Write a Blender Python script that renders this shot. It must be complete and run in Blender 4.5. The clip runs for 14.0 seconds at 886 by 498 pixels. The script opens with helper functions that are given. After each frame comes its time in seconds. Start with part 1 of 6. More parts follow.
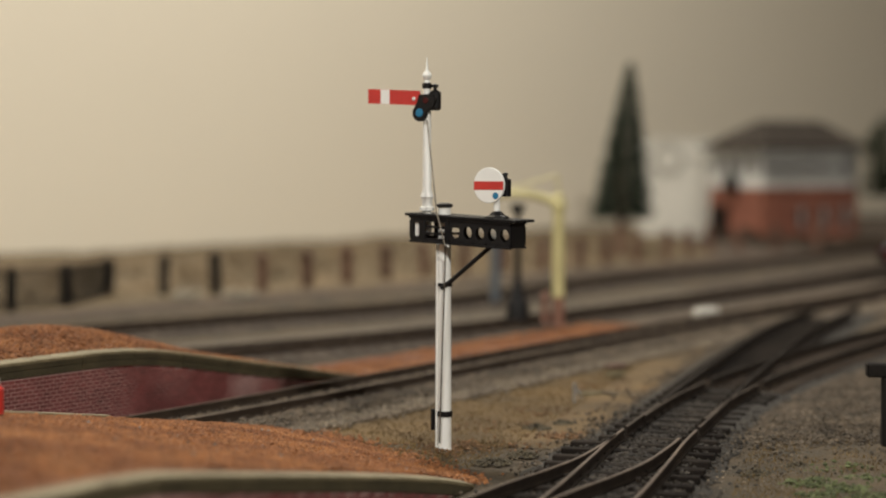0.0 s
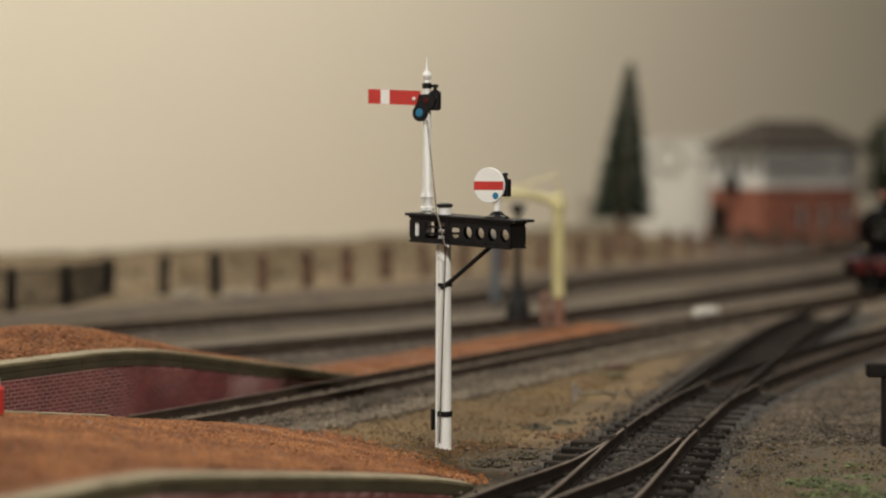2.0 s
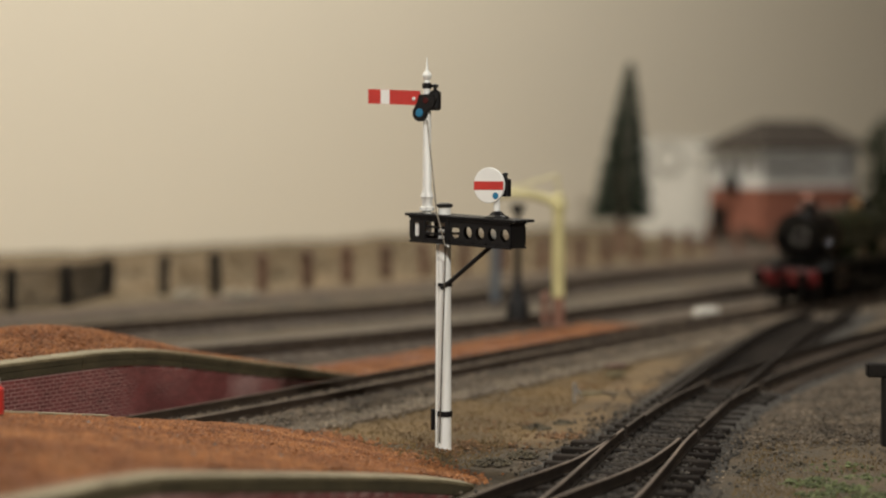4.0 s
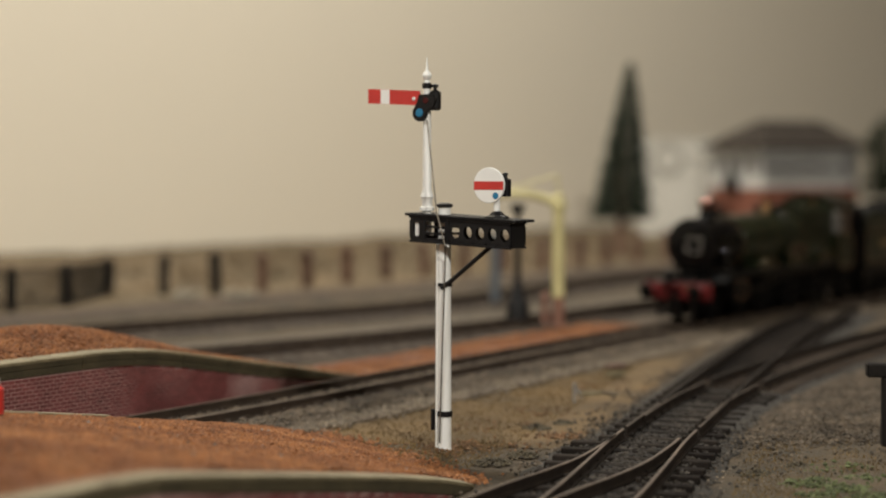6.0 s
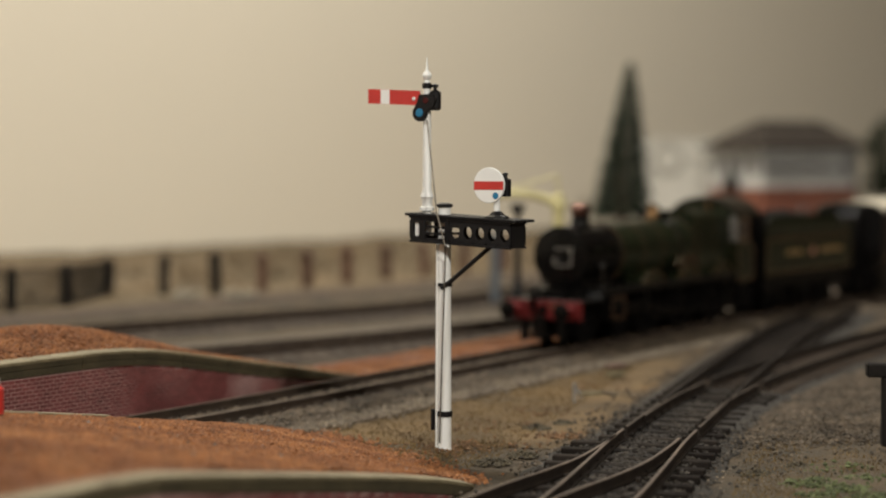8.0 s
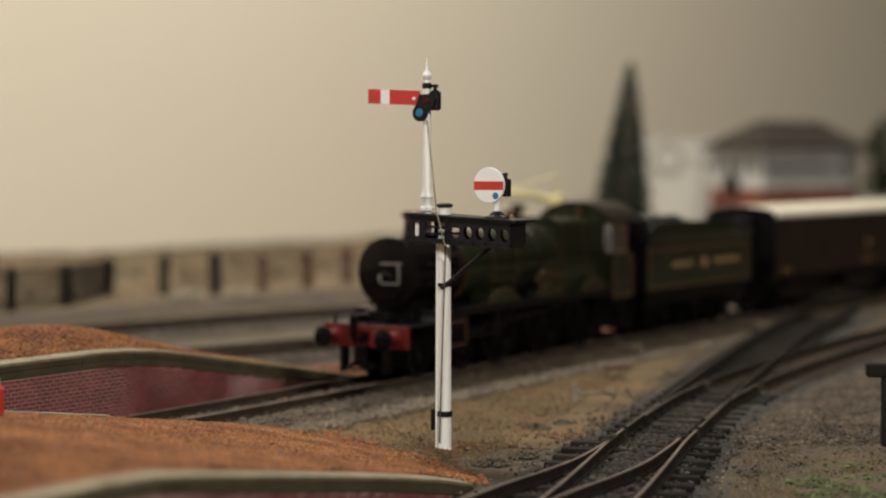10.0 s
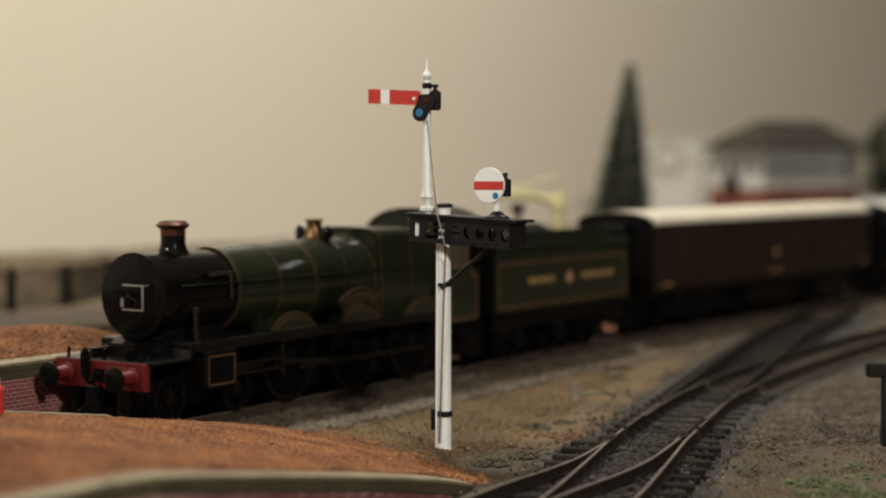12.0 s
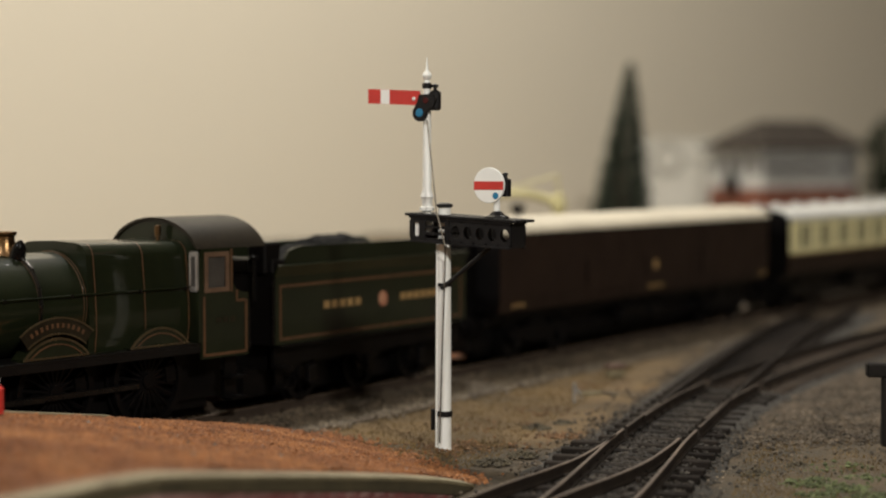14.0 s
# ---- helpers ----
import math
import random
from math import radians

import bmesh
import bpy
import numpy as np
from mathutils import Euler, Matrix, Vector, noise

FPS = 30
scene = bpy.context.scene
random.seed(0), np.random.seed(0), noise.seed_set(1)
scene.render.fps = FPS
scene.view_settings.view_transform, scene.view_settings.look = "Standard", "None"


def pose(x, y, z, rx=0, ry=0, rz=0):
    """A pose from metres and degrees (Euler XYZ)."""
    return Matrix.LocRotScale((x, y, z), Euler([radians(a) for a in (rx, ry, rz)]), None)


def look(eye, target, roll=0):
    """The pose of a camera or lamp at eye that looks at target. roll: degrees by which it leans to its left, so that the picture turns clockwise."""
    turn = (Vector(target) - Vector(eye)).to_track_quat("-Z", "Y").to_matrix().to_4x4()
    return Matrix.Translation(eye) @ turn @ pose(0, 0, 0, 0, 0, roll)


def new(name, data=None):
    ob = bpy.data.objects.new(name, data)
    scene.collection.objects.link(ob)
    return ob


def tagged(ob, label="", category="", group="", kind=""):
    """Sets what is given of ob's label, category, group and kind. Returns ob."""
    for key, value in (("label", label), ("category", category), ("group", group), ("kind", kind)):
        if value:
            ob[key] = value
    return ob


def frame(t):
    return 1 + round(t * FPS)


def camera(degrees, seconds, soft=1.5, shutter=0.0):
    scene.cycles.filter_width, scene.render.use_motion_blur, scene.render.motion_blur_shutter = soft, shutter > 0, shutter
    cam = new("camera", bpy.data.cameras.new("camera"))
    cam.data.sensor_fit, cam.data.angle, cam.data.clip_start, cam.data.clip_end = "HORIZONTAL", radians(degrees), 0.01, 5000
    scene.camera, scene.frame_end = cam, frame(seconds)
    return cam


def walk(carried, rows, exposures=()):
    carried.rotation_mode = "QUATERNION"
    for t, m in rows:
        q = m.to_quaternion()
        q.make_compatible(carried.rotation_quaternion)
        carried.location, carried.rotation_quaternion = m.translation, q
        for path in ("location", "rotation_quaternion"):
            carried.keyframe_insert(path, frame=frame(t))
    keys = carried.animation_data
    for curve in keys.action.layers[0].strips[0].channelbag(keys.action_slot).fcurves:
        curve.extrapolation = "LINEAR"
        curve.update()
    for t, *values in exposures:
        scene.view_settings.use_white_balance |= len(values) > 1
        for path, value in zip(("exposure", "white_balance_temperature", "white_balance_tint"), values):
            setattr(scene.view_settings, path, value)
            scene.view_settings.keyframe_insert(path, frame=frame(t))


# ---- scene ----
# model railway at 4 mm to the foot; all measures below are in millimetres on the
# layout, MM turns them into metres. Ground z = 0, rail head z = RAIL.
MM = 0.001
RAIL = 6.0
cam = camera(29.14, 14.0, soft=2.0)
EYE = pose(0, 0, 0.0733, 90 - 2.785, 0, 0)
walk(cam, [(0.0, EYE), (14.0, EYE)])
cam.data.dof.use_dof = True
cam.data.dof.focus_distance = 0.415
cam.data.dof.aperture_fstop = 11.3

# ---- world and light ----
world = bpy.data.worlds.new("room_air")
scene.world = world
world.use_nodes = True
world.node_tree.nodes["Background"].inputs[0].default_value = (0.75, 0.72, 0.66, 1)
world.node_tree.nodes["Background"].inputs[1].default_value = 0.045
scene.view_settings.exposure = 0.0


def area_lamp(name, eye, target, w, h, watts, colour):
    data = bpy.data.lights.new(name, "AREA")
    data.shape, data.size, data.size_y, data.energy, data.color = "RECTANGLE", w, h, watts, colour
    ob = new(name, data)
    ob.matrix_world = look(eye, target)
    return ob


# unseen lamps placed to light the layout; the front one is added fill
area_lamp("unseen_light_main", (-0.02, 1.08, 1.34), (-0.02, 1.1, 0.0), 0.14, 0.1, 22.0, (1.0, 0.97, 0.90))
area_lamp("unseen_light_side", (-0.95, -0.35, 1.0), (-0.1, 0.75, 0.05), 0.16, 0.12, 9.0, (0.97, 0.98, 0.97))
area_lamp("unseen_fill_front", (0.75, -1.2, 1.0), (-0.1, 0.9, 0.05), 0.16, 0.12, 24, (1.0, 0.955, 0.865))
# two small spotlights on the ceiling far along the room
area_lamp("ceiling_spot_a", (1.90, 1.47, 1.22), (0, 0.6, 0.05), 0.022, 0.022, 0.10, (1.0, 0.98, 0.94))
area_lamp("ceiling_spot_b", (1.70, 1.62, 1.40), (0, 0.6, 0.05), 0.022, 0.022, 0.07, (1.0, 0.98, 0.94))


# ---- materials ----
def mat(name, a, b=None, rough=0.6, metal=0.0, scale=300.0, fine=2500.0, bump=0.3, depth=0.0002, mix=(0.35, 0.65), spec=0.5, speck=None, vary=0.0, coat=0.0, placed=False, grain=0.22):
    """A procedural surface: two colours mixed by a broad noise, grain by a fine one, fine relief, optional specks and per-piece variation."""
    m = bpy.data.materials.new(name)
    m.use_nodes = True
    nt = m.node_tree
    bs = nt.nodes["Principled BSDF"]
    b = b or tuple(c * 0.8 for c in a)
    tc = nt.nodes.new("ShaderNodeTexCoord")
    n1 = nt.nodes.new("ShaderNodeTexNoise")
    n1.inputs["Scale"].default_value, n1.inputs["Detail"].default_value = scale, 5
    n2 = nt.nodes.new("ShaderNodeTexNoise")
    n2.inputs["Scale"].default_value, n2.inputs["Detail"].default_value = fine, 3
    where = nt.nodes.new("ShaderNodeNewGeometry").outputs["Position"] if placed else tc.outputs["Object"]
    for n in (n1, n2):
        nt.links.new(where, n.inputs["Vector"])
    r = nt.nodes.new("ShaderNodeMapRange")
    r.inputs[1].default_value, r.inputs[2].default_value = mix
    nt.links.new(n1.outputs[0], r.inputs[0])
    mx = nt.nodes.new("ShaderNodeMix")
    mx.data_type = "RGBA"
    mx.inputs[6].default_value, mx.inputs[7].default_value = (*a, 1), (*b, 1)
    nt.links.new(r.outputs[0], mx.inputs[0])
    hsv = nt.nodes.new("ShaderNodeHueSaturation")
    g = nt.nodes.new("ShaderNodeMapRange")
    g.inputs[1].default_value, g.inputs[2].default_value, g.inputs[3].default_value, g.inputs[4].default_value = 0.25, 0.75, 1 - grain, 1 + grain
    nt.links.new(n2.outputs[0], g.inputs[0])
    value = g.outputs[0]
    if vary:
        info = nt.nodes.new("ShaderNodeObjectInfo")
        geo = nt.nodes.new("ShaderNodeNewGeometry")
        add = nt.nodes.new("ShaderNodeMath")
        add.operation = "ADD"
        nt.links.new(info.outputs["Random"], add.inputs[0])
        nt.links.new(geo.outputs["Random Per Island"], add.inputs[1])
        fr = nt.nodes.new("ShaderNodeMath")
        fr.operation = "FRACT"
        nt.links.new(add.outputs[0], fr.inputs[0])
        vr = nt.nodes.new("ShaderNodeMapRange")
        vr.inputs[3].default_value, vr.inputs[4].default_value = 1 - vary, 1 + vary
        nt.links.new(fr.outputs[0], vr.inputs[0])
        mul = nt.nodes.new("ShaderNodeMath")
        mul.operation = "MULTIPLY"
        nt.links.new(value, mul.inputs[0])
        nt.links.new(vr.outputs[0], mul.inputs[1])
        value = mul.outputs[0]
    nt.links.new(value, hsv.inputs["Value"])
    nt.links.new(mx.outputs[2], hsv.inputs["Color"])
    colour = hsv.outputs[0]
    if speck:
        n3 = nt.nodes.new("ShaderNodeTexNoise")
        n3.inputs["Scale"].default_value, n3.inputs["Detail"].default_value = speck[1], 4
        nt.links.new(where, n3.inputs["Vector"])
        r3 = nt.nodes.new("ShaderNodeMapRange")
        r3.inputs[1].default_value, r3.inputs[2].default_value = speck[2], speck[2] + 0.08
        nt.links.new(n3.outputs[0], r3.inputs[0])
        m3 = nt.nodes.new("ShaderNodeMix")
        m3.data_type = "RGBA"
        m3.inputs[7].default_value = (*speck[0], 1)
        nt.links.new(r3.outputs[0], m3.inputs[0])
        nt.links.new(colour, m3.inputs[6])
        colour = m3.outputs[2]
    nt.links.new(colour, bs.inputs["Base Color"])
    bs.inputs["Metallic"].default_value = metal
    bs.inputs["Specular IOR Level"].default_value = spec
    bs.inputs["Coat Weight"].default_value = coat
    bs.inputs["Coat Roughness"].default_value = 0.025
    rr = nt.nodes.new("ShaderNodeMapRange")
    rr.inputs[3].default_value, rr.inputs[4].default_value = max(0.03, rough - 0.12), min(1, rough + 0.12)
    nt.links.new(n1.outputs[0], rr.inputs[0])
    nt.links.new(rr.outputs[0], bs.inputs["Roughness"])
    if bump:
        bp = nt.nodes.new("ShaderNodeBump")
        bp.inputs["Strength"].default_value, bp.inputs["Distance"].default_value = bump, depth
        nt.links.new(n2.outputs[0], bp.inputs["Height"])
        nt.links.new(bp.outputs[0], bs.inputs["Normal"])
    return m


M_WALL = mat("cream_wall_paint", (0.735, 0.66, 0.528), (0.72, 0.645, 0.515), 0.9, scale=1.5, fine=900, bump=0.05, depth=0.0004, grain=0.05)
# for unseen walls: dark to dim reflections, brown to warm the bounce
M_TAUPE = mat("unseen_wall_dark_taupe", (0.10, 0.068, 0.045), (0.085, 0.058, 0.038), 0.9, scale=2, fine=400, bump=0.05, depth=0.0004)
M_PLAIN = mat("white_ceiling_paint", (0.7, 0.68, 0.63), (0.66, 0.64, 0.6), 0.9, scale=3, fine=60, bump=0.1, depth=0.001)
M_FLOOR = mat("dark_carpet", (0.12, 0.1, 0.09), (0.09, 0.08, 0.07), 0.95, scale=8, fine=300, depth=0.002)
M_EARTH = mat("dull_brown_earth", (0.06536, 0.0425, 0.0184), (0.03268, 0.0238, 0.0128), 0.95, scale=55, fine=1100, bump=0.9, depth=0.0008, speck=((0.16, 0.13, 0.095), 500, 0.64))
M_GRASS = mat("olive_scatter_turf", (0.1204, 0.07154, 0.02332), (0.06528, 0.04116, 0.01584), 0.95, scale=38, fine=1500, bump=0.7, depth=0.0006, speck=((0.07, 0.052, 0.026), 120, 0.64))
M_BANK = mat("dry_grass_bank", (0.148, 0.10, 0.05), (0.088, 0.064, 0.033), 0.95, scale=22, fine=700, bump=0.9, depth=0.002)
M_ASH = mat("grey_brown_ballast_bed", (0.102, 0.07425, 0.0477), (0.0612, 0.04455, 0.0288), 0.95, scale=70, fine=1400, bump=1.0, depth=0.0008)
M_PALE = mat("pale_grey_ballast_bed", (0.09996, 0.07821, 0.0522), (0.05916, 0.04554, 0.0306), 0.95, scale=45, fine=1200, bump=1.0, depth=0.0008)
M_BROWNBED = mat("dark_brown_ballast_bed", (0.05304, 0.03712, 0.02385), (0.03468, 0.02475, 0.0162), 0.95, scale=60, fine=1200, bump=1.0, depth=0.0008)
M_SOOT = mat("sooty_track_bed", (0.02652, 0.02128, 0.0153), (0.01734, 0.01386, 0.0099), 0.95, scale=60, fine=1200, bump=1.0, depth=0.0008)
M_DUST = mat("dusty_orange_gravel", (0.165, 0.062, 0.032), (0.115, 0.055, 0.036), 0.95, scale=35, fine=1500, bump=1.0, depth=0.0006)
M_STONE = mat("grey_ballast_stone", (0.1081, 0.08019, 0.0522), (0.04692, 0.03465, 0.0225), 0.85, scale=120, fine=2500, vary=0.45)
M_DARKSTONE = mat("grimy_dark_stone", (0.04284, 0.03366, 0.0243), (0.01836, 0.01436, 0.01035), 0.85, scale=120, fine=2500, vary=0.5)
M_ORANGE = mat("orange_gravel_bed", (0.178, 0.064, 0.0178), (0.13, 0.045, 0.0125), 0.9, scale=60, fine=2200, bump=1.0, depth=0.0006)
M_GRAIN = mat("orange_gravel_grain", (0.25, 0.098, 0.0265), (0.145, 0.050, 0.0135), 0.8, scale=60, fine=3000, vary=0.38)
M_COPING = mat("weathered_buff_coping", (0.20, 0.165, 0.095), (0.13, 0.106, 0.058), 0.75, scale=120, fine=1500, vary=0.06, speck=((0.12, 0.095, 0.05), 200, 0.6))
# olive brown, darkened so the shade under the coping is in the colour
M_COPESHADE = mat("shaded_olive_under_coping", (0.068, 0.054, 0.0265), (0.04, 0.032, 0.0155), 0.8, scale=90, fine=1500)
M_BRICK = mat("maroon_brick", (0.20, 0.055, 0.053), (0.125, 0.034, 0.033), 0.42, scale=70, fine=2000, vary=0.2, speck=((0.40, 0.25, 0.235), 24, 0.60), placed=True)
M_MORTAR = mat("pale_pink_mortar", (0.40, 0.25, 0.23), (0.13, 0.055, 0.05), 0.9, scale=34, fine=2000, mix=(0.46, 0.60))
M_SLEEPER = mat("dark_brown_sleeper", (0.05, 0.037, 0.027), (0.033, 0.024, 0.018), 0.95, spec=0.08, scale=200, fine=2500, vary=0.25)
M_SOOTSLEEPER = mat("sooty_black_timber", (0.022, 0.0175, 0.014), (0.013, 0.0105, 0.009), 0.95, spec=0.08, scale=200, fine=2500, vary=0.3)
M_RAIL = mat("rusty_rail_steel", (0.021, 0.0148, 0.0108), (0.014, 0.010, 0.0076), 0.7, metal=0.1, spec=0.2, scale=150, fine=2500)
M_DIMRAIL = mat("dim_rail_head", (0.05, 0.036, 0.026), (0.033, 0.024, 0.018), 0.7, spec=0.2, scale=150, fine=2500)
M_SOOTRAIL = mat("sooty_rail_head", (0.024, 0.0185, 0.0145), (0.017, 0.013, 0.0105), 0.8, spec=0.15, scale=150, fine=2500)
M_RAILTOP = mat("worn_rail_head", (0.092, 0.062, 0.042), (0.055, 0.038, 0.027), 0.6, metal=0.2, scale=150, fine=2500)
M_WHITE = mat("white_signal_paint", (0.81, 0.81, 0.78), (0.785, 0.78, 0.745), 0.4, scale=60, fine=400, bump=0.03, grain=0.03)
M_BLACK = mat("satin_black_paint", (0.006, 0.0055, 0.006), (0.011, 0.010, 0.010), 0.5, spec=0.2, scale=200, fine=2200, bump=0.2)
M_RED = mat("signal_red_paint", (0.55, 0.040, 0.032), (0.49, 0.033, 0.027), 0.4, scale=200, fine=1800, bump=0.1, grain=0.08)
M_BLUE = mat("blue_spectacle_glass", (0.03, 0.2, 0.36), (0.02, 0.14, 0.27), 0.15, scale=300, bump=0)
M_RUBY = mat("red_spectacle_glass", (0.07, 0.008, 0.01), (0.045, 0.006, 0.007), 0.15, scale=300, bump=0)
M_WIRE = mat("grey_wire", (0.13, 0.11, 0.085), (0.09, 0.078, 0.06), 0.4, metal=0.6)
M_GREEN = mat("brunswick_green_enamel", (0.0112, 0.0143, 0.0064), (0.0082, 0.0105, 0.0047), 0.40, scale=60, fine=700, bump=0.03, coat=0.6, spec=0.06, grain=0.1)
M_LOCOBLACK = mat("smokebox_black", (0.003375, 0.003024, 0.00288), (0.004875, 0.00432, 0.00396), 0.22, scale=150, fine=1200, bump=0.10, coat=0.14, spec=0.06)
M_FOOT = mat("dusty_black_running_plate", (0.00595, 0.005168, 0.00476), (0.0035, 0.00306, 0.002856), 0.4, spec=0.25, scale=120, fine=1500, bump=0.3)
M_UNDER = mat("underframe_black", (0.0042, 0.003525, 0.003542), (0.0027, 0.002325, 0.00231), 0.36, spec=0.14, scale=150, fine=1500)
M_BEAM = mat("buffer_beam_red", (0.112, 0.0092, 0.0086), (0.085, 0.007, 0.0067), 0.5, spec=0.25, scale=120, bump=0.15)
M_COPPER = mat("copper_cap", (0.15, 0.068, 0.047), (0.09, 0.038, 0.027), 0.3, metal=0.9, scale=200)
M_BRASS = mat("polished_brass", (0.22, 0.13, 0.062), (0.14, 0.082, 0.04), 0.3, metal=1.0, scale=200)
M_DULLBRASS = mat("dull_brass", (0.034, 0.028, 0.017), (0.022, 0.018, 0.011), 0.4, metal=0.5, spec=0.2, scale=200)
M_LINING = mat("orange_lining", (0.098, 0.046, 0.020), (0.07, 0.034, 0.015), 0.5, scale=300, bump=0)
M_GOLD = mat("gold_lettering", (0.33, 0.205, 0.085), (0.25, 0.155, 0.06), 0.5, scale=300, bump=0)
M_FRAME = mat("bright_metal_frame", (0.34, 0.32, 0.29), (0.24, 0.22, 0.2), 0.4, metal=0.5, scale=200)
M_TANFRAME = mat("tan_copper_frame", (0.20, 0.125, 0.08), (0.13, 0.08, 0.052), 0.35, metal=0.4, scale=200)
M_BEAD = mat("worn_brass_beading", (0.20, 0.15, 0.085), (0.12, 0.09, 0.05), 0.3, metal=0.8, scale=200)
M_CABROOF = mat("brown_grey_cab_roof", (0.020, 0.0155, 0.0105), (0.015, 0.012, 0.008), 0.42, scale=90, fine=900, bump=0.06, spec=0.15)
M_STEEL = mat("dull_steel_rod", (0.04125, 0.03675, 0.033), (0.02625, 0.02325, 0.021), 0.26, metal=0.85, scale=200)
M_GLOSS = mat("gloss_black_pipe", (0.006, 0.0055, 0.005), (0.004, 0.0037, 0.0035), 0.18, scale=150, bump=0, coat=1.0, spec=0.4)
M_COAL = mat("coal", (0.006, 0.0055, 0.0055), (0.014, 0.013, 0.012), 0.8, spec=0.1, scale=500, fine=1500, bump=1.0, depth=0.0006)
M_CHOC = mat("chocolate_brown_paint", (0.0215, 0.0124, 0.0086), (0.0172, 0.0100, 0.0070), 0.5, spec=0.2, scale=60, fine=900, bump=0.1)
M_CREAM = mat("cream_coach_paint", (0.76, 0.70, 0.40), (0.69, 0.63, 0.35), 0.45, scale=60, bump=0.1, grain=0.06)
M_ROOF = mat("off_white_roof", (0.55, 0.495, 0.39), (0.47, 0.42, 0.33), 0.5, scale=40, fine=900, bump=0.15)
M_GREYROOF = mat("pale_grey_roof", (0.47, 0.46, 0.43), (0.38, 0.37, 0.345), 0.55, scale=40, fine=900, bump=0.15)
M_GLASS = mat("dark_window_glass", (0.03, 0.03, 0.028), (0.02, 0.02, 0.02), 0.08, scale=60, bump=0)
M_PRIMROSE = mat("primrose_yellow_paint", (0.58, 0.52, 0.26), (0.52, 0.46, 0.22), 0.5, scale=80, fine=900, bump=0.2)
M_PINKBRICK = mat("pinkish_brick_plinth", (0.24, 0.12, 0.082), (0.19, 0.09, 0.062), 0.8, scale=90, fine=900)
M_SLATEBLUE = mat("grey_blue_post", (0.09, 0.105, 0.12), (0.07, 0.08, 0.09), 0.6, scale=90)
M_POST = mat("brown_timber_post", (0.10, 0.048, 0.028), (0.062, 0.031, 0.019), 0.85, scale=120, fine=1200, vary=0.2)
M_GREYPOST = mat("weathered_dark_post", (0.034, 0.027, 0.02), (0.02, 0.017, 0.013), 0.85, spec=0.15, scale=120, fine=1200)
M_DARKPOST = mat("black_timber_post", (0.010, 0.0085, 0.0075), (0.015, 0.013, 0.011), 0.8, spec=0.12, scale=120, fine=1200)
M_FIR = mat("dark_fir_needles", (0.0135, 0.0235, 0.0115), (0.008, 0.0145, 0.0075), 0.8, spec=0.15, scale=150, fine=900, vary=0.4)
M_LEAF = mat("dark_leaf", (0.02, 0.025, 0.011), (0.011, 0.014, 0.007), 0.8, spec=0.15, scale=150, fine=900, vary=0.4)
M_TRUNK = mat("reddish_trunk", (0.2, 0.10, 0.07), (0.14, 0.07, 0.05), 0.85, scale=150)
M_SLATE = mat("grey_slate_roof", (0.036, 0.0285, 0.0225), (0.025, 0.020, 0.016), 0.8, spec=0.2, scale=60, fine=700, vary=0.2)
M_REDBRICK = mat("orange_red_brick", (0.208, 0.0736, 0.0432), (0.16, 0.0544, 0.032), 0.8, scale=50, fine=900)
M_WHITEWOOD = mat("white_timber", (0.54, 0.53, 0.50), (0.47, 0.46, 0.43), 0.6, scale=50)
M_CARD = mat("white_painted_render", (0.48, 0.452, 0.392), (0.43, 0.405, 0.35), 0.8, scale=30)
M_GREYMARK = mat("grey_ring_paint", (0.26, 0.24, 0.20), (0.20, 0.185, 0.155), 0.8, scale=30)
M_CLUMP = mat("bright_green_foliage", (0.085, 0.10, 0.035), (0.048, 0.058, 0.02), 0.85, scale=200, fine=900, vary=0.35)
M_PALESTONE = mat("pale_grey_stone", (0.1785, 0.1406, 0.0972), (0.0867, 0.06732, 0.0468), 0.85, scale=120, fine=2500, vary=0.4)
M_PALEPLASTIC = mat("pale_grey_plastic", (0.6, 0.58, 0.52), (0.5, 0.48, 0.43), 0.5, scale=90)


# ---- mesh helpers (millimetres) ----
def link_mesh(name, bm, material, parent=None, label="", smooth=False):
    me = bpy.data.meshes.new(name)
    bmesh.ops.scale(bm, vec=(MM, MM, MM), verts=bm.verts)
    bmesh.ops.recalc_face_normals(bm, faces=bm.faces)
    bm.to_mesh(me)
    bm.free()
    me.materials.append(material)
    if smooth:
        me.shade_smooth()
        me.set_sharp_from_angle(angle=radians(38))
    ob = new(name, me)
    if parent:
        ob.parent = parent
    if label:
        ob["label"] = label
    return ob


def part(name, bm, material, parent, label="", smooth=False):
    return link_mesh(name, bm, material, parent, label, smooth)


def shared(name, me, parent, x, y, z, rz=0.0, rx=0.0, ry=0.0):
    """A piece of its own on a mesh that alike pieces share."""
    ob = new(name, me)
    ob.parent = parent
    ob.matrix_basis = pose(x * MM, y * MM, z * MM, rx, ry, rz)
    return ob


def thing(name, label, category, x=0, y=0, z=0, rz=0, kind="", group=""):
    ob = new(name)
    ob.empty_display_size = 0.005
    ob.matrix_basis = pose(x * MM, y * MM, z * MM, 0, 0, rz)
    return tagged(ob, label, category, group, kind)


def box(bm, x0, x1, y0, y1, z0, z1, bevel=0.0):
    vs = [bm.verts.new((x, y, z)) for x in (x0, x1) for y in (y0, y1) for z in (z0, z1)]
    fs = [bm.faces.new([vs[i] for i in q]) for q in ((0, 1, 3, 2), (4, 6, 7, 5), (0, 4, 5, 1), (2, 3, 7, 6), (0, 2, 6, 4), (1, 5, 7, 3))]
    if bevel:
        es = {e for f in fs for e in f.edges}
        bmesh.ops.bevel(bm, geom=list(es), offset=bevel, segments=1, affect="EDGES")
    return bm


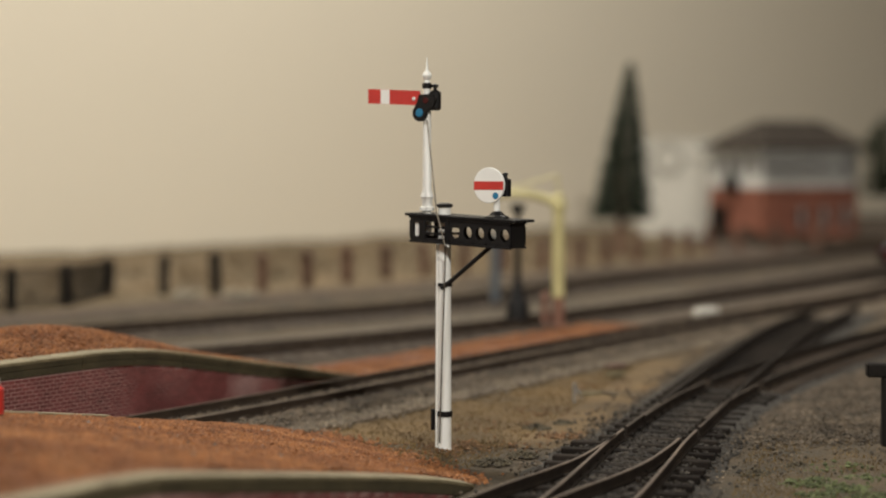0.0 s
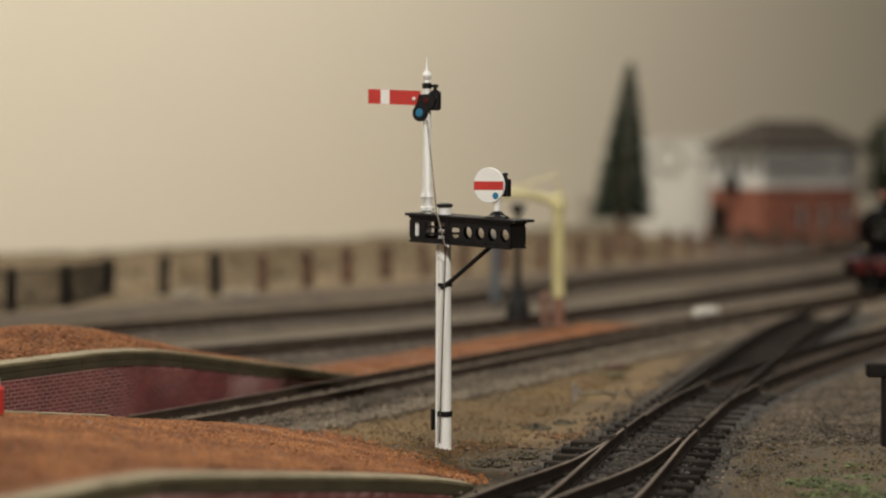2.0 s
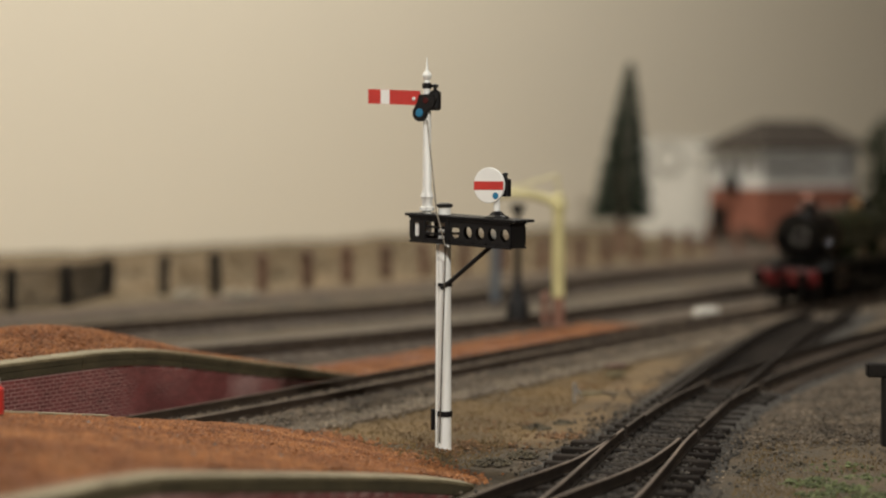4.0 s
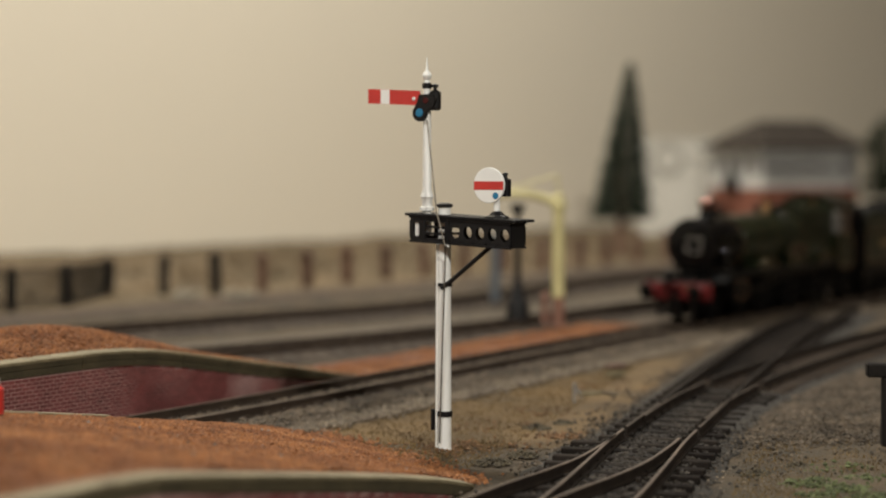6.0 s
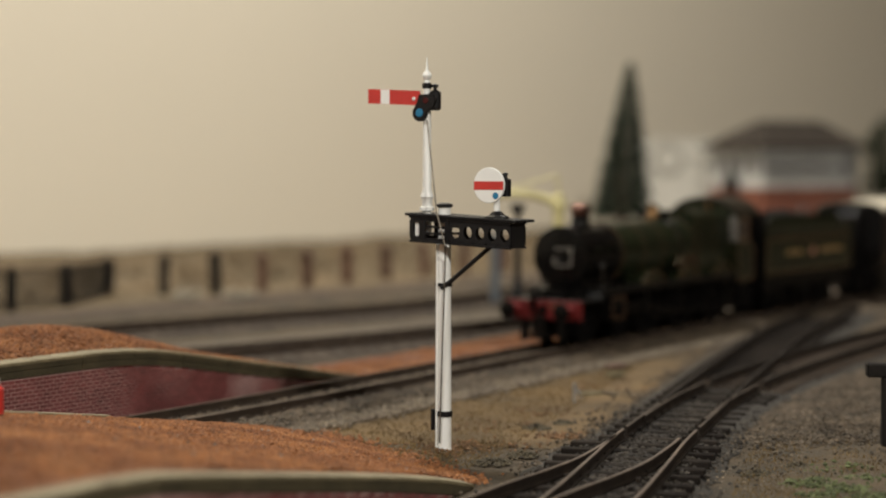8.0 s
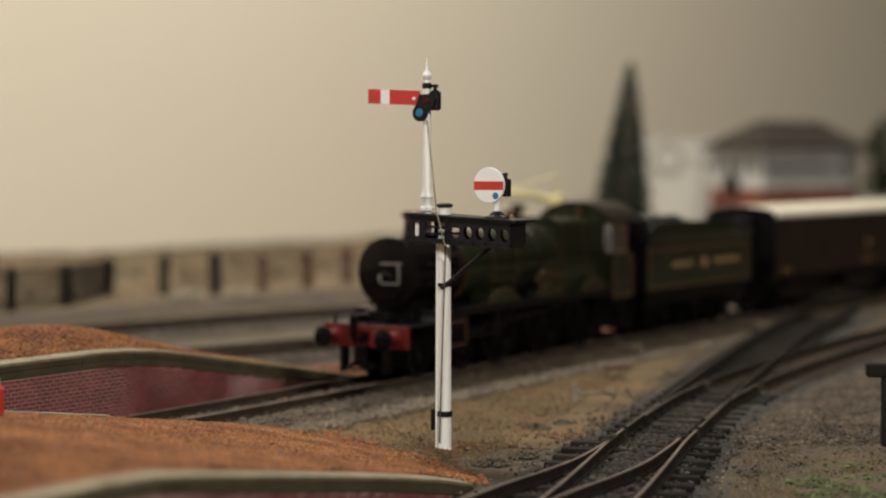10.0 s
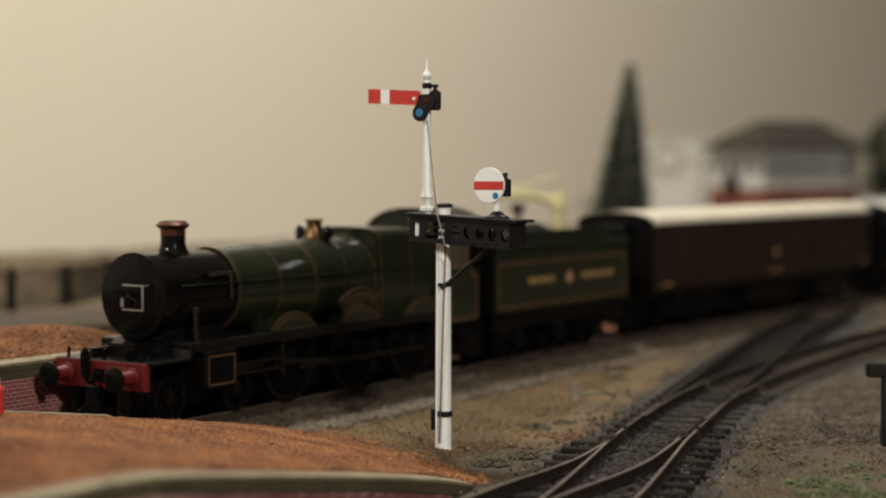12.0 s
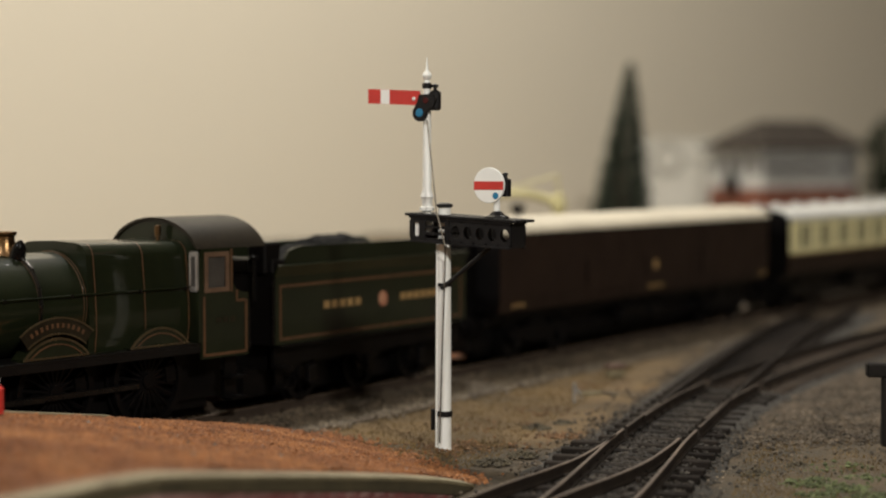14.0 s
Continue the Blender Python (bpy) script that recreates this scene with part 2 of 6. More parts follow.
def ring_loft(bm, rings, close=True, caps=True):
    """Skin between rings of equal length."""
    vv = [[bm.verts.new(p) for p in r] for r in rings]
    n = len(vv[0])
    for a, b in zip(vv, vv[1:]):
        for i in range(n if close else n - 1):
            j = (i + 1) % n
            bm.faces.new((a[i], a[j], b[j], b[i]))
    if caps and close:
        bm.faces.new(vv[0])
        bm.faces.new(vv[-1])
    return bm


def lathe(bm, c, axis, profile, n=20, caps=True):
    """Turned shape: profile of (distance along axis, radius) from the point c."""
    c, ax = Vector(c), Vector(axis).normalized()
    u = ax.orthogonal().normalized()
    w = ax.cross(u)
    rings = [[c + ax * d + (u * math.cos(2 * math.pi * i / n) + w * math.sin(2 * math.pi * i / n)) * max(r, 0.01) for i in range(n)] for d, r in profile]
    return ring_loft(bm, rings, True, caps)


def rod(bm, a, b, r, r2=None, n=8):
    a, b = Vector(a), Vector(b)
    return lathe(bm, a, b - a, [(0, r), ((b - a).length, r if r2 is None else r2)], n)


def wire(bm, pts, r, n=6):
    for a, b in zip(pts, pts[1:]):
        rod(bm, a, b, r, n=n)
    return bm


def prism(bm, poly, axis, lo, hi):
    """A polygon extruded along one axis; poly holds the two other coordinates in cyclic order."""
    def put(p, d):
        return {"x": (d, p[0], p[1]), "y": (p[0], d, p[1]), "z": (p[0], p[1], d)}[axis]
    return ring_loft(bm, [[put(p, lo) for p in poly], [put(p, hi) for p in poly]])


def fresh():
    return bmesh.new()


def soup(name, verts, faces, material, parent=None, label="", category="", kind="stuff"):
    """One mesh out of many small pieces."""
    me = bpy.data.meshes.new(name)
    me.from_pydata((np.asarray(verts) * MM).tolist(), [], [list(map(int, q)) for q in faces])
    me.materials.append(material)
    ob = new(name, me)
    ob.parent = parent
    return tagged(ob, label, category, "", kind)


OCTA_V = np.array([(1, 0, 0), (-1, 0, 0), (0, 1, 0), (0, -1, 0), (0, 0, 1), (0, 0, -1)], float)
OCTA_F = np.array([(0, 2, 4), (2, 1, 4), (1, 3, 4), (3, 0, 4), (2, 0, 5), (1, 2, 5), (3, 1, 5), (0, 3, 5)])
CUBE_V = np.array([(x, y, z) for x in (-1, 1) for y in (-1, 1) for z in (-1, 1)], float)
CUBE_F = np.array([(0, 1, 3, 2), (4, 6, 7, 5), (0, 4, 5, 1), (2, 3, 7, 6), (0, 2, 6, 4), (1, 5, 7, 3)])


def scatter(places, size, seed, flat=0.7, shape="octa"):
    """Verts and faces of small uneven stones at the places."""
    rng = np.random.default_rng(seed)
    V0, F0 = (OCTA_V, OCTA_F) if shape == "octa" else (CUBE_V, CUBE_F)
    n, k = len(places), len(V0)
    a, b = rng.uniform(0, 2 * np.pi, n), rng.uniform(-0.6, 0.6, n)
    s = rng.uniform(size[0], size[1], n)
    V = V0[None] * rng.uniform(0.6, 1.25, (n, k, 1)) * rng.uniform(0.7, 1.3, (n, 1, 3))
    V[:, :, 2] *= flat
    x, z = V[:, :, 0].copy(), V[:, :, 2].copy()
    V[:, :, 0], V[:, :, 2] = x * np.cos(b)[:, None] - z * np.sin(b)[:, None], x * np.sin(b)[:, None] + z * np.cos(b)[:, None]
    x, y = V[:, :, 0].copy(), V[:, :, 1].copy()
    V[:, :, 0], V[:, :, 1] = x * np.cos(a)[:, None] - y * np.sin(a)[:, None], x * np.sin(a)[:, None] + y * np.cos(a)[:, None]
    V = V * s[:, None, None] + np.asarray(places)[:, None, :]
    F = F0[None] + (np.arange(n) * k)[:, None, None]
    return V.reshape(-1, 3), F.reshape(-1, F0.shape[1])


# ---- the running line ----
S0, S1 = -120.0, 640.0


def heading(s):
    """Direction of the running line at s mm, away from the camera."""
    u = min(max(s, S0), S1) / 300
    bend = 0.0016 * (min(max(s, 560), 710) - 560) - 0.002 * (min(max(s, 725), 895) - 725)
    return 0.944 + 0.235 * u - 0.246 * u * u + 0.064 * u ** 3 + bend


LINE = {}


def line_table():
    p = Vector((-107.3, 410.2))
    LINE[0] = p.copy()
    for k in range(0, 1700):
        a = heading(k + 0.5)
        p = p + Vector((math.cos(a), math.sin(a)))
        LINE[k + 1] = p.copy()
    p = LINE[0].copy()
    for k in range(0, -500, -1):
        a = heading(k - 0.5)
        p = p - Vector((math.cos(a), math.sin(a)))
        LINE[k - 1] = p.copy()


line_table()


def on_line(s, v=0.0):
    """A point of the line at s, v mm to the side of it that faces the camera."""
    k = math.floor(s)
    p = LINE[k].lerp(LINE[k + 1], s - k)
    a = heading(s)
    return Vector((p.x + v * math.sin(a), p.y - v * math.cos(a)))


def curve_points(pts, step=4.0):
    """A smooth line through the points, resampled."""
    P = [Vector(p) for p in pts]
    P = [2 * P[0] - P[1]] + P + [2 * P[-1] - P[-2]]
    out = []
    for i in range(1, len(P) - 2):
        p0, p1, p2, p3 = P[i - 1:i + 3]
        n = max(2, int((p2 - p1).length / step))
        for k in range(n):
            t = k / n
            out.append(0.5 * (2 * p1 + (p2 - p0) * t + (2 * p0 - 5 * p1 + 4 * p2 - p3) * t * t + (3 * p1 - p0 - 3 * p2 + p3) * t ** 3))
    out.append(P[-2])
    return out


def side_of(pts, v):
    """The line shifted by v to its right."""
    out = []
    for i, p in enumerate(pts):
        d = (pts[min(i + 1, len(pts) - 1)] - pts[max(i - 1, 0)]).normalized()
        out.append(Vector((p.x + v * d.y, p.y - v * d.x)))
    return out


def sweep(bm, pts, profile):
    """A profile of (sideways, height) carried along the line."""
    rings = []
    for i, p in enumerate(pts):
        d = (pts[min(i + 1, len(pts) - 1)] - pts[max(i - 1, 0)]).normalized()
        rings.append([(p.x + q * d.y, p.y - q * d.x, z) for q, z in profile])
    return ring_loft(bm, rings)


RAIL_WEB = [(-0.9, 3.3), (0.9, 3.3), (0.9, 3.7), (0.26, 4.0), (0.26, 5.2), (0.45, 5.35), (0.45, 5.8), (-0.45, 5.8), (-0.45, 5.35), (-0.26, 5.2), (-0.26, 4.0), (-0.9, 3.7)]
RAIL_HEAD = [(-0.44, 5.8), (0.44, 5.8), (0.35, 6.0), (-0.35, 6.0)]


def sleeper_mesh(length, material=M_SLEEPER):
    bm = fresh()
    box(bm, -1.6, 1.6, -length / 2, length / 2, 1.6, 3.3, 0.25)
    for y in (-8.25, 8.25):
        box(bm, -1.0, 1.0, y - 2.0, y - 1.0, 3.3, 4.2)
        box(bm, -1.0, 1.0, y + 1.0, y + 2.0, 3.3, 4.2)
    bmesh.ops.scale(bm, vec=(MM, MM, MM), verts=bm.verts)
    me = bpy.data.meshes.new("sleeper")
    bm.to_mesh(me)
    bm.free()
    me.materials.append(material)
    return me


SLEEPER = sleeper_mesh(31)
SOOTY = sleeper_mesh(31, M_SOOTSLEEPER)
SOOTY_LONG = sleeper_mesh(38, M_SOOTSLEEPER)


M_RUSTWEB = mat("dusty_rusty_rail", (0.048, 0.034, 0.024), (0.032, 0.023, 0.017), 0.85, spec=0.15, scale=150, fine=2500)


def rail_part(pts, parent, head=M_RAILTOP, web=M_RAIL):
    r = part("rail", sweep(fresh(), pts, RAIL_WEB), web, parent, "rusty brown rail with chaired foot")
    part("rail_head", sweep(fresh(), pts, RAIL_HEAD), head, r, "worn bright running surface")


def track(name, pts, label, spacing=8.2, sleepers=None, head=M_RAILTOP, bar=None, web=M_RAIL):
    t = thing(name, label, "railway track", kind="structure")
    for v in (-8.25, 8.25):
        rail_part(side_of(pts, v), t, head, web)
    run, due = 0.0, 0.0
    for a, b in zip(pts, pts[1:]):
        L = (b - a).length
        while due <= run + L:
            p = a.lerp(b, (due - run) / L)
            if sleepers is None or sleepers(p):
                shared("sleeper", bar or SLEEPER, t, p.x + random.uniform(-.3, .3), p.y, 0, math.degrees(math.atan2(b.y - a.y, b.x - a.x)) + random.uniform(-1.2, 1.2))
            due += spacing
        run += L
    return t


def sheet(name, left, right, z, material, label, category, crown=0.0, kind="structure", parent=None, across=12, ripple=0.0, ragged=2.0):
    """Ground laid between two lines of equal length, a little arched and rippled, with ragged edges."""
    bm = fresh()
    left = [p + (p - q).normalized() * ragged * noise.noise((p.x * 0.11, p.y * 0.11, z)) for p, q in zip(left, right)]
    right = [q + (q - p).normalized() * ragged * noise.noise((q.x * 0.11, q.y * 0.11, z)) for p, q in zip(left, right)]
    rows = []
    for i, (a, b) in enumerate(zip(left, right)):
        row = []
        for k in range(across + 1):
            q = a.lerp(b, k / across)
            inner = 0 < k < across and 0 < i < len(left) - 1
            bumpy = ripple * noise.noise((q.x * 0.09, q.y * 0.09, z))
            row.append(bm.verts.new((q.x, q.y, z + crown * min(1, 2.6 * math.sin(math.pi * k / across)) + bumpy if inner else z * 0.15)))
        rows.append(row)
    for r0, r1 in zip(rows, rows[1:]):
        for k in range(across):
            bm.faces.new((r0[k], r0[k + 1], r1[k + 1], r1[k]))
    ob = link_mesh(name, bm, material, parent, "", True)
    return tagged(ob, label, category, "", kind)


# ---- the room and the layout's base ----
# the layout lies along the back wall: u runs along it, n out into the room
WALL_O, WALL_A = Vector((-310, 1351)), radians(50)


def room_point(u, n):
    return Vector((WALL_O.x + u * math.cos(WALL_A) + n * math.sin(WALL_A), WALL_O.y + u * math.sin(WALL_A) - n * math.cos(WALL_A)))


def room_box(name, u0, u1, n0, n1, z0, z1, material, label, category):
    bm = fresh()
    ring_loft(bm, [[(*room_point(u, n), z) for u, n in ((u0, n0), (u1, n0), (u1, n1), (u0, n1))] for z in (z0, z1)])
    return tagged(link_mesh(name, bm, material), label, category, "", "structure")


room_box("wall_back", -2400, 2400, -100, 0, -950, 1600, M_WALL, "plain cream painted wall behind the layout", "wall")
room_box("wall_left", -2500, -2403, -100, 3400, -950, 1600, M_WALL, "plain cream painted side wall", "wall")
# these two walls are unseen; their dark tone only shapes reflected light
room_box("wall_right", 2403, 2500, -100, 3400, -950, 1600, M_TAUPE, "unseen side wall, kept dark taupe to dim reflections", "wall")
room_box("wall_front", -2500, 2500, 3403, 3500, -950, 1600, M_TAUPE, "unseen wall behind the camera, kept dark taupe to dim reflections", "wall")
room_box("ceiling", -2500, 2500, -100, 3500, 1603, 1700, M_PLAIN, "plain white ceiling", "ceiling")
room_box("floor", -2500, 2500, -100, 3500, -1050, -953, M_FLOOR, "dark carpeted room floor", "floor")


def ground():
    """The baseboard's scenic surface."""
    bm = fresh()
    rows = []
    for j in range(91):
        row = []
        for i in range(141):
            q = room_point(-1500 + 3400 * i / 140, 2 + 1290 * j / 90)
            row.append(bm.verts.new((q.x, q.y, 0.5 * noise.noise((q.x * 0.02, q.y * 0.02, 3.0)))))
        rows.append(row)
    for a, b in zip(rows, rows[1:]):
        for i in range(140):
            bm.faces.new((a[i], a[i + 1], b[i + 1], b[i]))
    ob = link_mesh("ground", bm, M_EARTH, None, "", True)
    tagged(ob, "brown earth-coloured scenic ground of the layout", "ground", "", "structure")
    room_box("baseboard", -1500, 1900, 2, 1292, -60, -4, M_POST, "timber baseboard under the layout", "baseboard")


ground()

MAIN = [on_line(s) for s in range(-380, 1300, 5)]
T2 = curve_points([(-300, 430), (-220, 505), (-130, 586), (-61, 649), (-1, 709), (86, 822), (202, 986), (320, 1168), (430, 1340), (520, 1500)], 6)
T3 = curve_points([(-420, 480), (-300, 582), (-215, 652), (-140, 722), (-74, 786), (-1, 860), (110, 1047), (240, 1235), (345, 1400), (440, 1560)], 6)
RA = curve_points([(-2, 258), (9, 303), (20, 343), (26, 363), (35, 395), (43, 424), (58, 472), (73, 520), (92, 580), (115, 650), (140, 722), (166, 785), (186, 836)], 4)
TA = side_of(RA, 8.25)
RC = curve_points([(70, 453), (86, 498), (115, 561), (173, 662), (245, 772), (335, 900), (450, 1060)], 4)
TC = side_of(RC, -8.25)
RB = curve_points([(-60, 228), (-45, 247), (-25, 285), (-8, 319), (5, 344), (14, 361), (22, 374), (31, 391), (38, 409), (43.5, 425)], 4)
TB = side_of(RB, 8.25)


def beds():
    sheet("ballast_main", side_of(MAIN, -21), side_of(MAIN, 24), 0.7, M_ASH, "grey brown ballast under the running line", "ballast", 2.3, ripple=0.5)
    sheet("ballast_second", side_of(T2, -20), side_of(T2, 20), 0.7, M_BROWNBED, "dark brown ballast under the second line", "ballast", 2.5)
    sheet("ballast_third", side_of(T3, -20), side_of(T3, 20), 0.7, M_BROWNBED, "dark brown ballast under the far line", "ballast", 2.5)
    sheet("cess_far", side_of(T3, -46), side_of(T3, -20.5), 0.9, M_BROWNBED, "brown ash strip beyond the far line", "path", 0.6)
    sheet("ballast_edge", [on_line(s, 21.5) for s in range(70, 620, 6)], [on_line(s, 31) for s in range(70, 620, 6)], 0.95, M_ASH, "stony shoulder of the running line", "ballast", 0.7, ripple=0.5)
    near, far = [p for p in T2 if p.y < 960], [p for p in T2 if p.y > 955]
    sheet("cess_path_far", side_of(far, -62), side_of(far, -20.5), 0.9, M_BROWNBED, "brown ballast strip between the far lines", "path", 0.8)
    sheet("cess_path", side_of(near, -62), side_of(near, -20.5), 0.9, M_PALE, "pale grey stone strip between the far lines", "path", 0.8)
    sheet("ballast_turnout", [side_of(TA, -26)[i] if p.y < 430 else side_of(TA, -22)[i] for i, p in enumerate(TA)], side_of(TA, 20), 1.0, M_SOOT, "dark ballast under the turnout", "ballast", 0.9)
    sheet("ballast_branch", side_of(TC, -20), side_of(TC, 20), 0.9, M_SOOT, "dark ballast under the diverging line", "ballast", 1.9)


beds()
SIX_L = [on_line(s, -50) for s in range(330, 900, 6)]
SIX_R = [on_line(s, -21.3) for s in range(330, 900, 6)]
sheet("six_foot", SIX_L, SIX_R, 1.0, M_ASH, "grey stone strip beside the running line", "path", 0.4)
GR_L = [on_line(s, 24) for s in range(70, 460, 6)]
GR_R = [Vector((min(on_line(s, 24).x + 160, 4 + 0.30 * (on_line(s).y - 345) - 8), on_line(s).y - 30)) for s in range(70, 460, 6)]
sheet("turf", GR_L, GR_R, 0.5, M_GRASS, "olive brown scatter turf around the signal", "turf", 0.15, across=14, ripple=0.5)
sheet("turf_front", [Vector((52 + 0.26 * k, 330 + k)) for k in range(0, 120, 6)], [Vector((330, 330 + k)) for k in range(0, 120, 6)], 0.8, M_EARTH, "brown earth and thin turf beside the yard", "turf", 0.3, across=30, ripple=1.2)
sheet("yard", [Vector((72 + 0.45 * k, 444 + k)) for k in range(0, 260, 8)], [Vector((480, 444 + k)) for k in range(0, 260, 8)], 0.5, M_PALE, "grey stone chippings of the yard", "yard", 0.1, across=30, ripple=0.8)

track("track_main", MAIN, "running line of rusty rails on dark sleepers", web=M_RUSTWEB)
track("track_second", T2, "second line of rusty rails on dark sleepers", web=M_RUSTWEB)
track("track_third", T3, "far line of rusty rails on dark sleepers", web=M_RUSTWEB)
track("track_branch", [p for p in TC if p.y < 531], "worn rails diverging from the turnout", sleepers=lambda p: p.y > 505, bar=SOOTY, head=M_DIMRAIL)
track("track_branch_far", [p for p in TC if p.y > 531.3], "sooty line diverging from the turnout", head=M_SOOTRAIL)


def turnout():
    t = thing("turnout", "turnout of rusty rails with moving blades on dark timbers", "railway track", kind="structure")
    for line in (RA, side_of(RA, 18.2)):
        rail_part([p for p in line if p.y < 436], t)
        rail_part([p for p in line if 436.3 < p.y < 486], t, M_DIMRAIL)
        rail_part([p for p in line if p.y > 486.3], t, M_SOOTRAIL)
    rail_part(RB, t)
    # the open blade stops short of the stock rail
    rail_part([p for p in side_of(RB, 16.0) if p.y < 424], t)
    run, due = 0.0, 0.0
    for a, b in zip(TA, TA[1:]):
        L = (b - a).length
        while due <= run + L:
            p = a.lerp(b, (due - run) / L)
            ang = math.degrees(math.atan2(b.y - a.y, b.x - a.x))
            wide = p.y < 432
            off = -1.5 if wide else 0
            d = (b - a).normalized()
            if p.y < 790:
                shared("sleeper", SOOTY_LONG if wide else SOOTY, t, p.x + off * d.y, p.y - off * d.x, 0, ang + random.uniform(-1.5, 1.5))
            due += 10.4
        run += L


turnout()


def platform_far():
    p = thing("platform_far", "island platform end ramp with brick face, buff coping and orange gravel", "platform", kind="structure")

    def top(s):
        k = min(max((s - 46) / 40, 0), 1)
        return max(3.0, 22.7 - 0.178 * (20 * k * k + max(0, s - 86)))

    ss = list(range(-300, 36, 12)) + list(range(36, 178, 4))
    # gravel surface, heaped a little in its middle
    bm = fresh()
    rows = []
    for s in ss:
        a, b = on_line(s, -22), on_line(s, -86 if s < 66 else -86 + (s - 66) * 0.33)
        row = []
        for k in range(13):
            q = a.lerp(b, k / 12)
            hump = (2.0 + 3.0 * math.exp(-((s - 70) / 26) ** 2)) * math.sin(math.pi * k / 12) * min(1, max(0.2, (top(s) - 3) / 14))
            row.append(bm.verts.new((q.x, q.y, top(s) - 0.4 + hump + 0.35 * noise.noise((q.x * .2, q.y * .2, 1)))))
        rows.append(row)
    for r0, r1 in zip(rows, rows[1:]):
        for k in range(12):
            bm.faces.new((r0[k], r0[k + 1], r1[k + 1], r1[k]))
    # body down to the ground
    for k in (0, 12):
        low = [bm.verts.new((r[k].co.x, r[k].co.y, 0)) for r in rows]
        for i in range(len(rows) - 1):
            bm.faces.new((rows[i][k], rows[i + 1][k], low[i + 1], low[i]))
    part("gravel_surface", bm, M_ORANGE, p, "orange gravel", True)
    # the two lower courses carry painted shade below the coping's edge
    for name, prof, m, lab in (("coping", [(-23.4, 0.35), (-17.7, 0.2), (-17.4, -0.1), (-17.5, -0.75), (-23.4, -0.75)], M_COPING, "buff weathered coping"), ("under_coping", [(-22.5, -0.75), (-17.7, -0.75), (-17.9, -2.2), (-22.5, -2.2)], M_COPESHADE, "olive course under the coping, darkened for shade"), ("under_coping", [(-22.5, -2.35), (-18.1, -2.35), (-18.2, -4.2), (-22.5, -4.2)], M_COPESHADE, "brown lower course of the coping, darkened for shade")):
        run = [s for s in ss if s >= -120]
        step = 5
        for i in range(0, len(run) - 1, step):
            bm = fresh()
            rings = []
            grp = run[i:i + step + 1]
            for k, s in enumerate(grp):
                sh = 0.12 if k == 0 else (-0.12 if k == len(grp) - 1 else 0)
                rings.append([(*on_line(s + sh, v), max(0.3, top(s) + z * min(1, max(0.3, (top(s) - 2) / 10)))) for v, z in prof])
            ring_loft(bm, rings)
            part("coping_stone" if name == "coping" else "corbel", bm, m, p, lab)
    bm = fresh()
    ring_loft(bm, [[(*on_line(s, -18.75), 0.2), (*on_line(s, -18.75), max(0.4, top(s) - 4.0)), (*on_line(s, -21.8), max(0.4, top(s) - 4.0)), (*on_line(s, -21.8), 0.2)] for s in ss])
    part("mortar_bed", bm, M_MORTAR, p, "pale mortar behind the bricks")
    return p, top


def brick_mesh(L, H, D):
    bm = fresh()
    box(bm, -L / 2 * MM, L / 2 * MM, -D / 2 * MM, D / 2 * MM, -H / 2 * MM, H / 2 * MM)
    me = bpy.data.meshes.new("brick")
    bm.to_mesh(me)
    bm.free()
    me.materials.append(M_BRICK)
    return me


PF, PF_TOP = platform_far()
NEAR_K, NEAR_E = Vector((-45.8, 277.3)), Vector((6.7, 384))
NEAR_L, NEAR_M = Vector((-63.0, 256.5)), Vector((-130, 196))


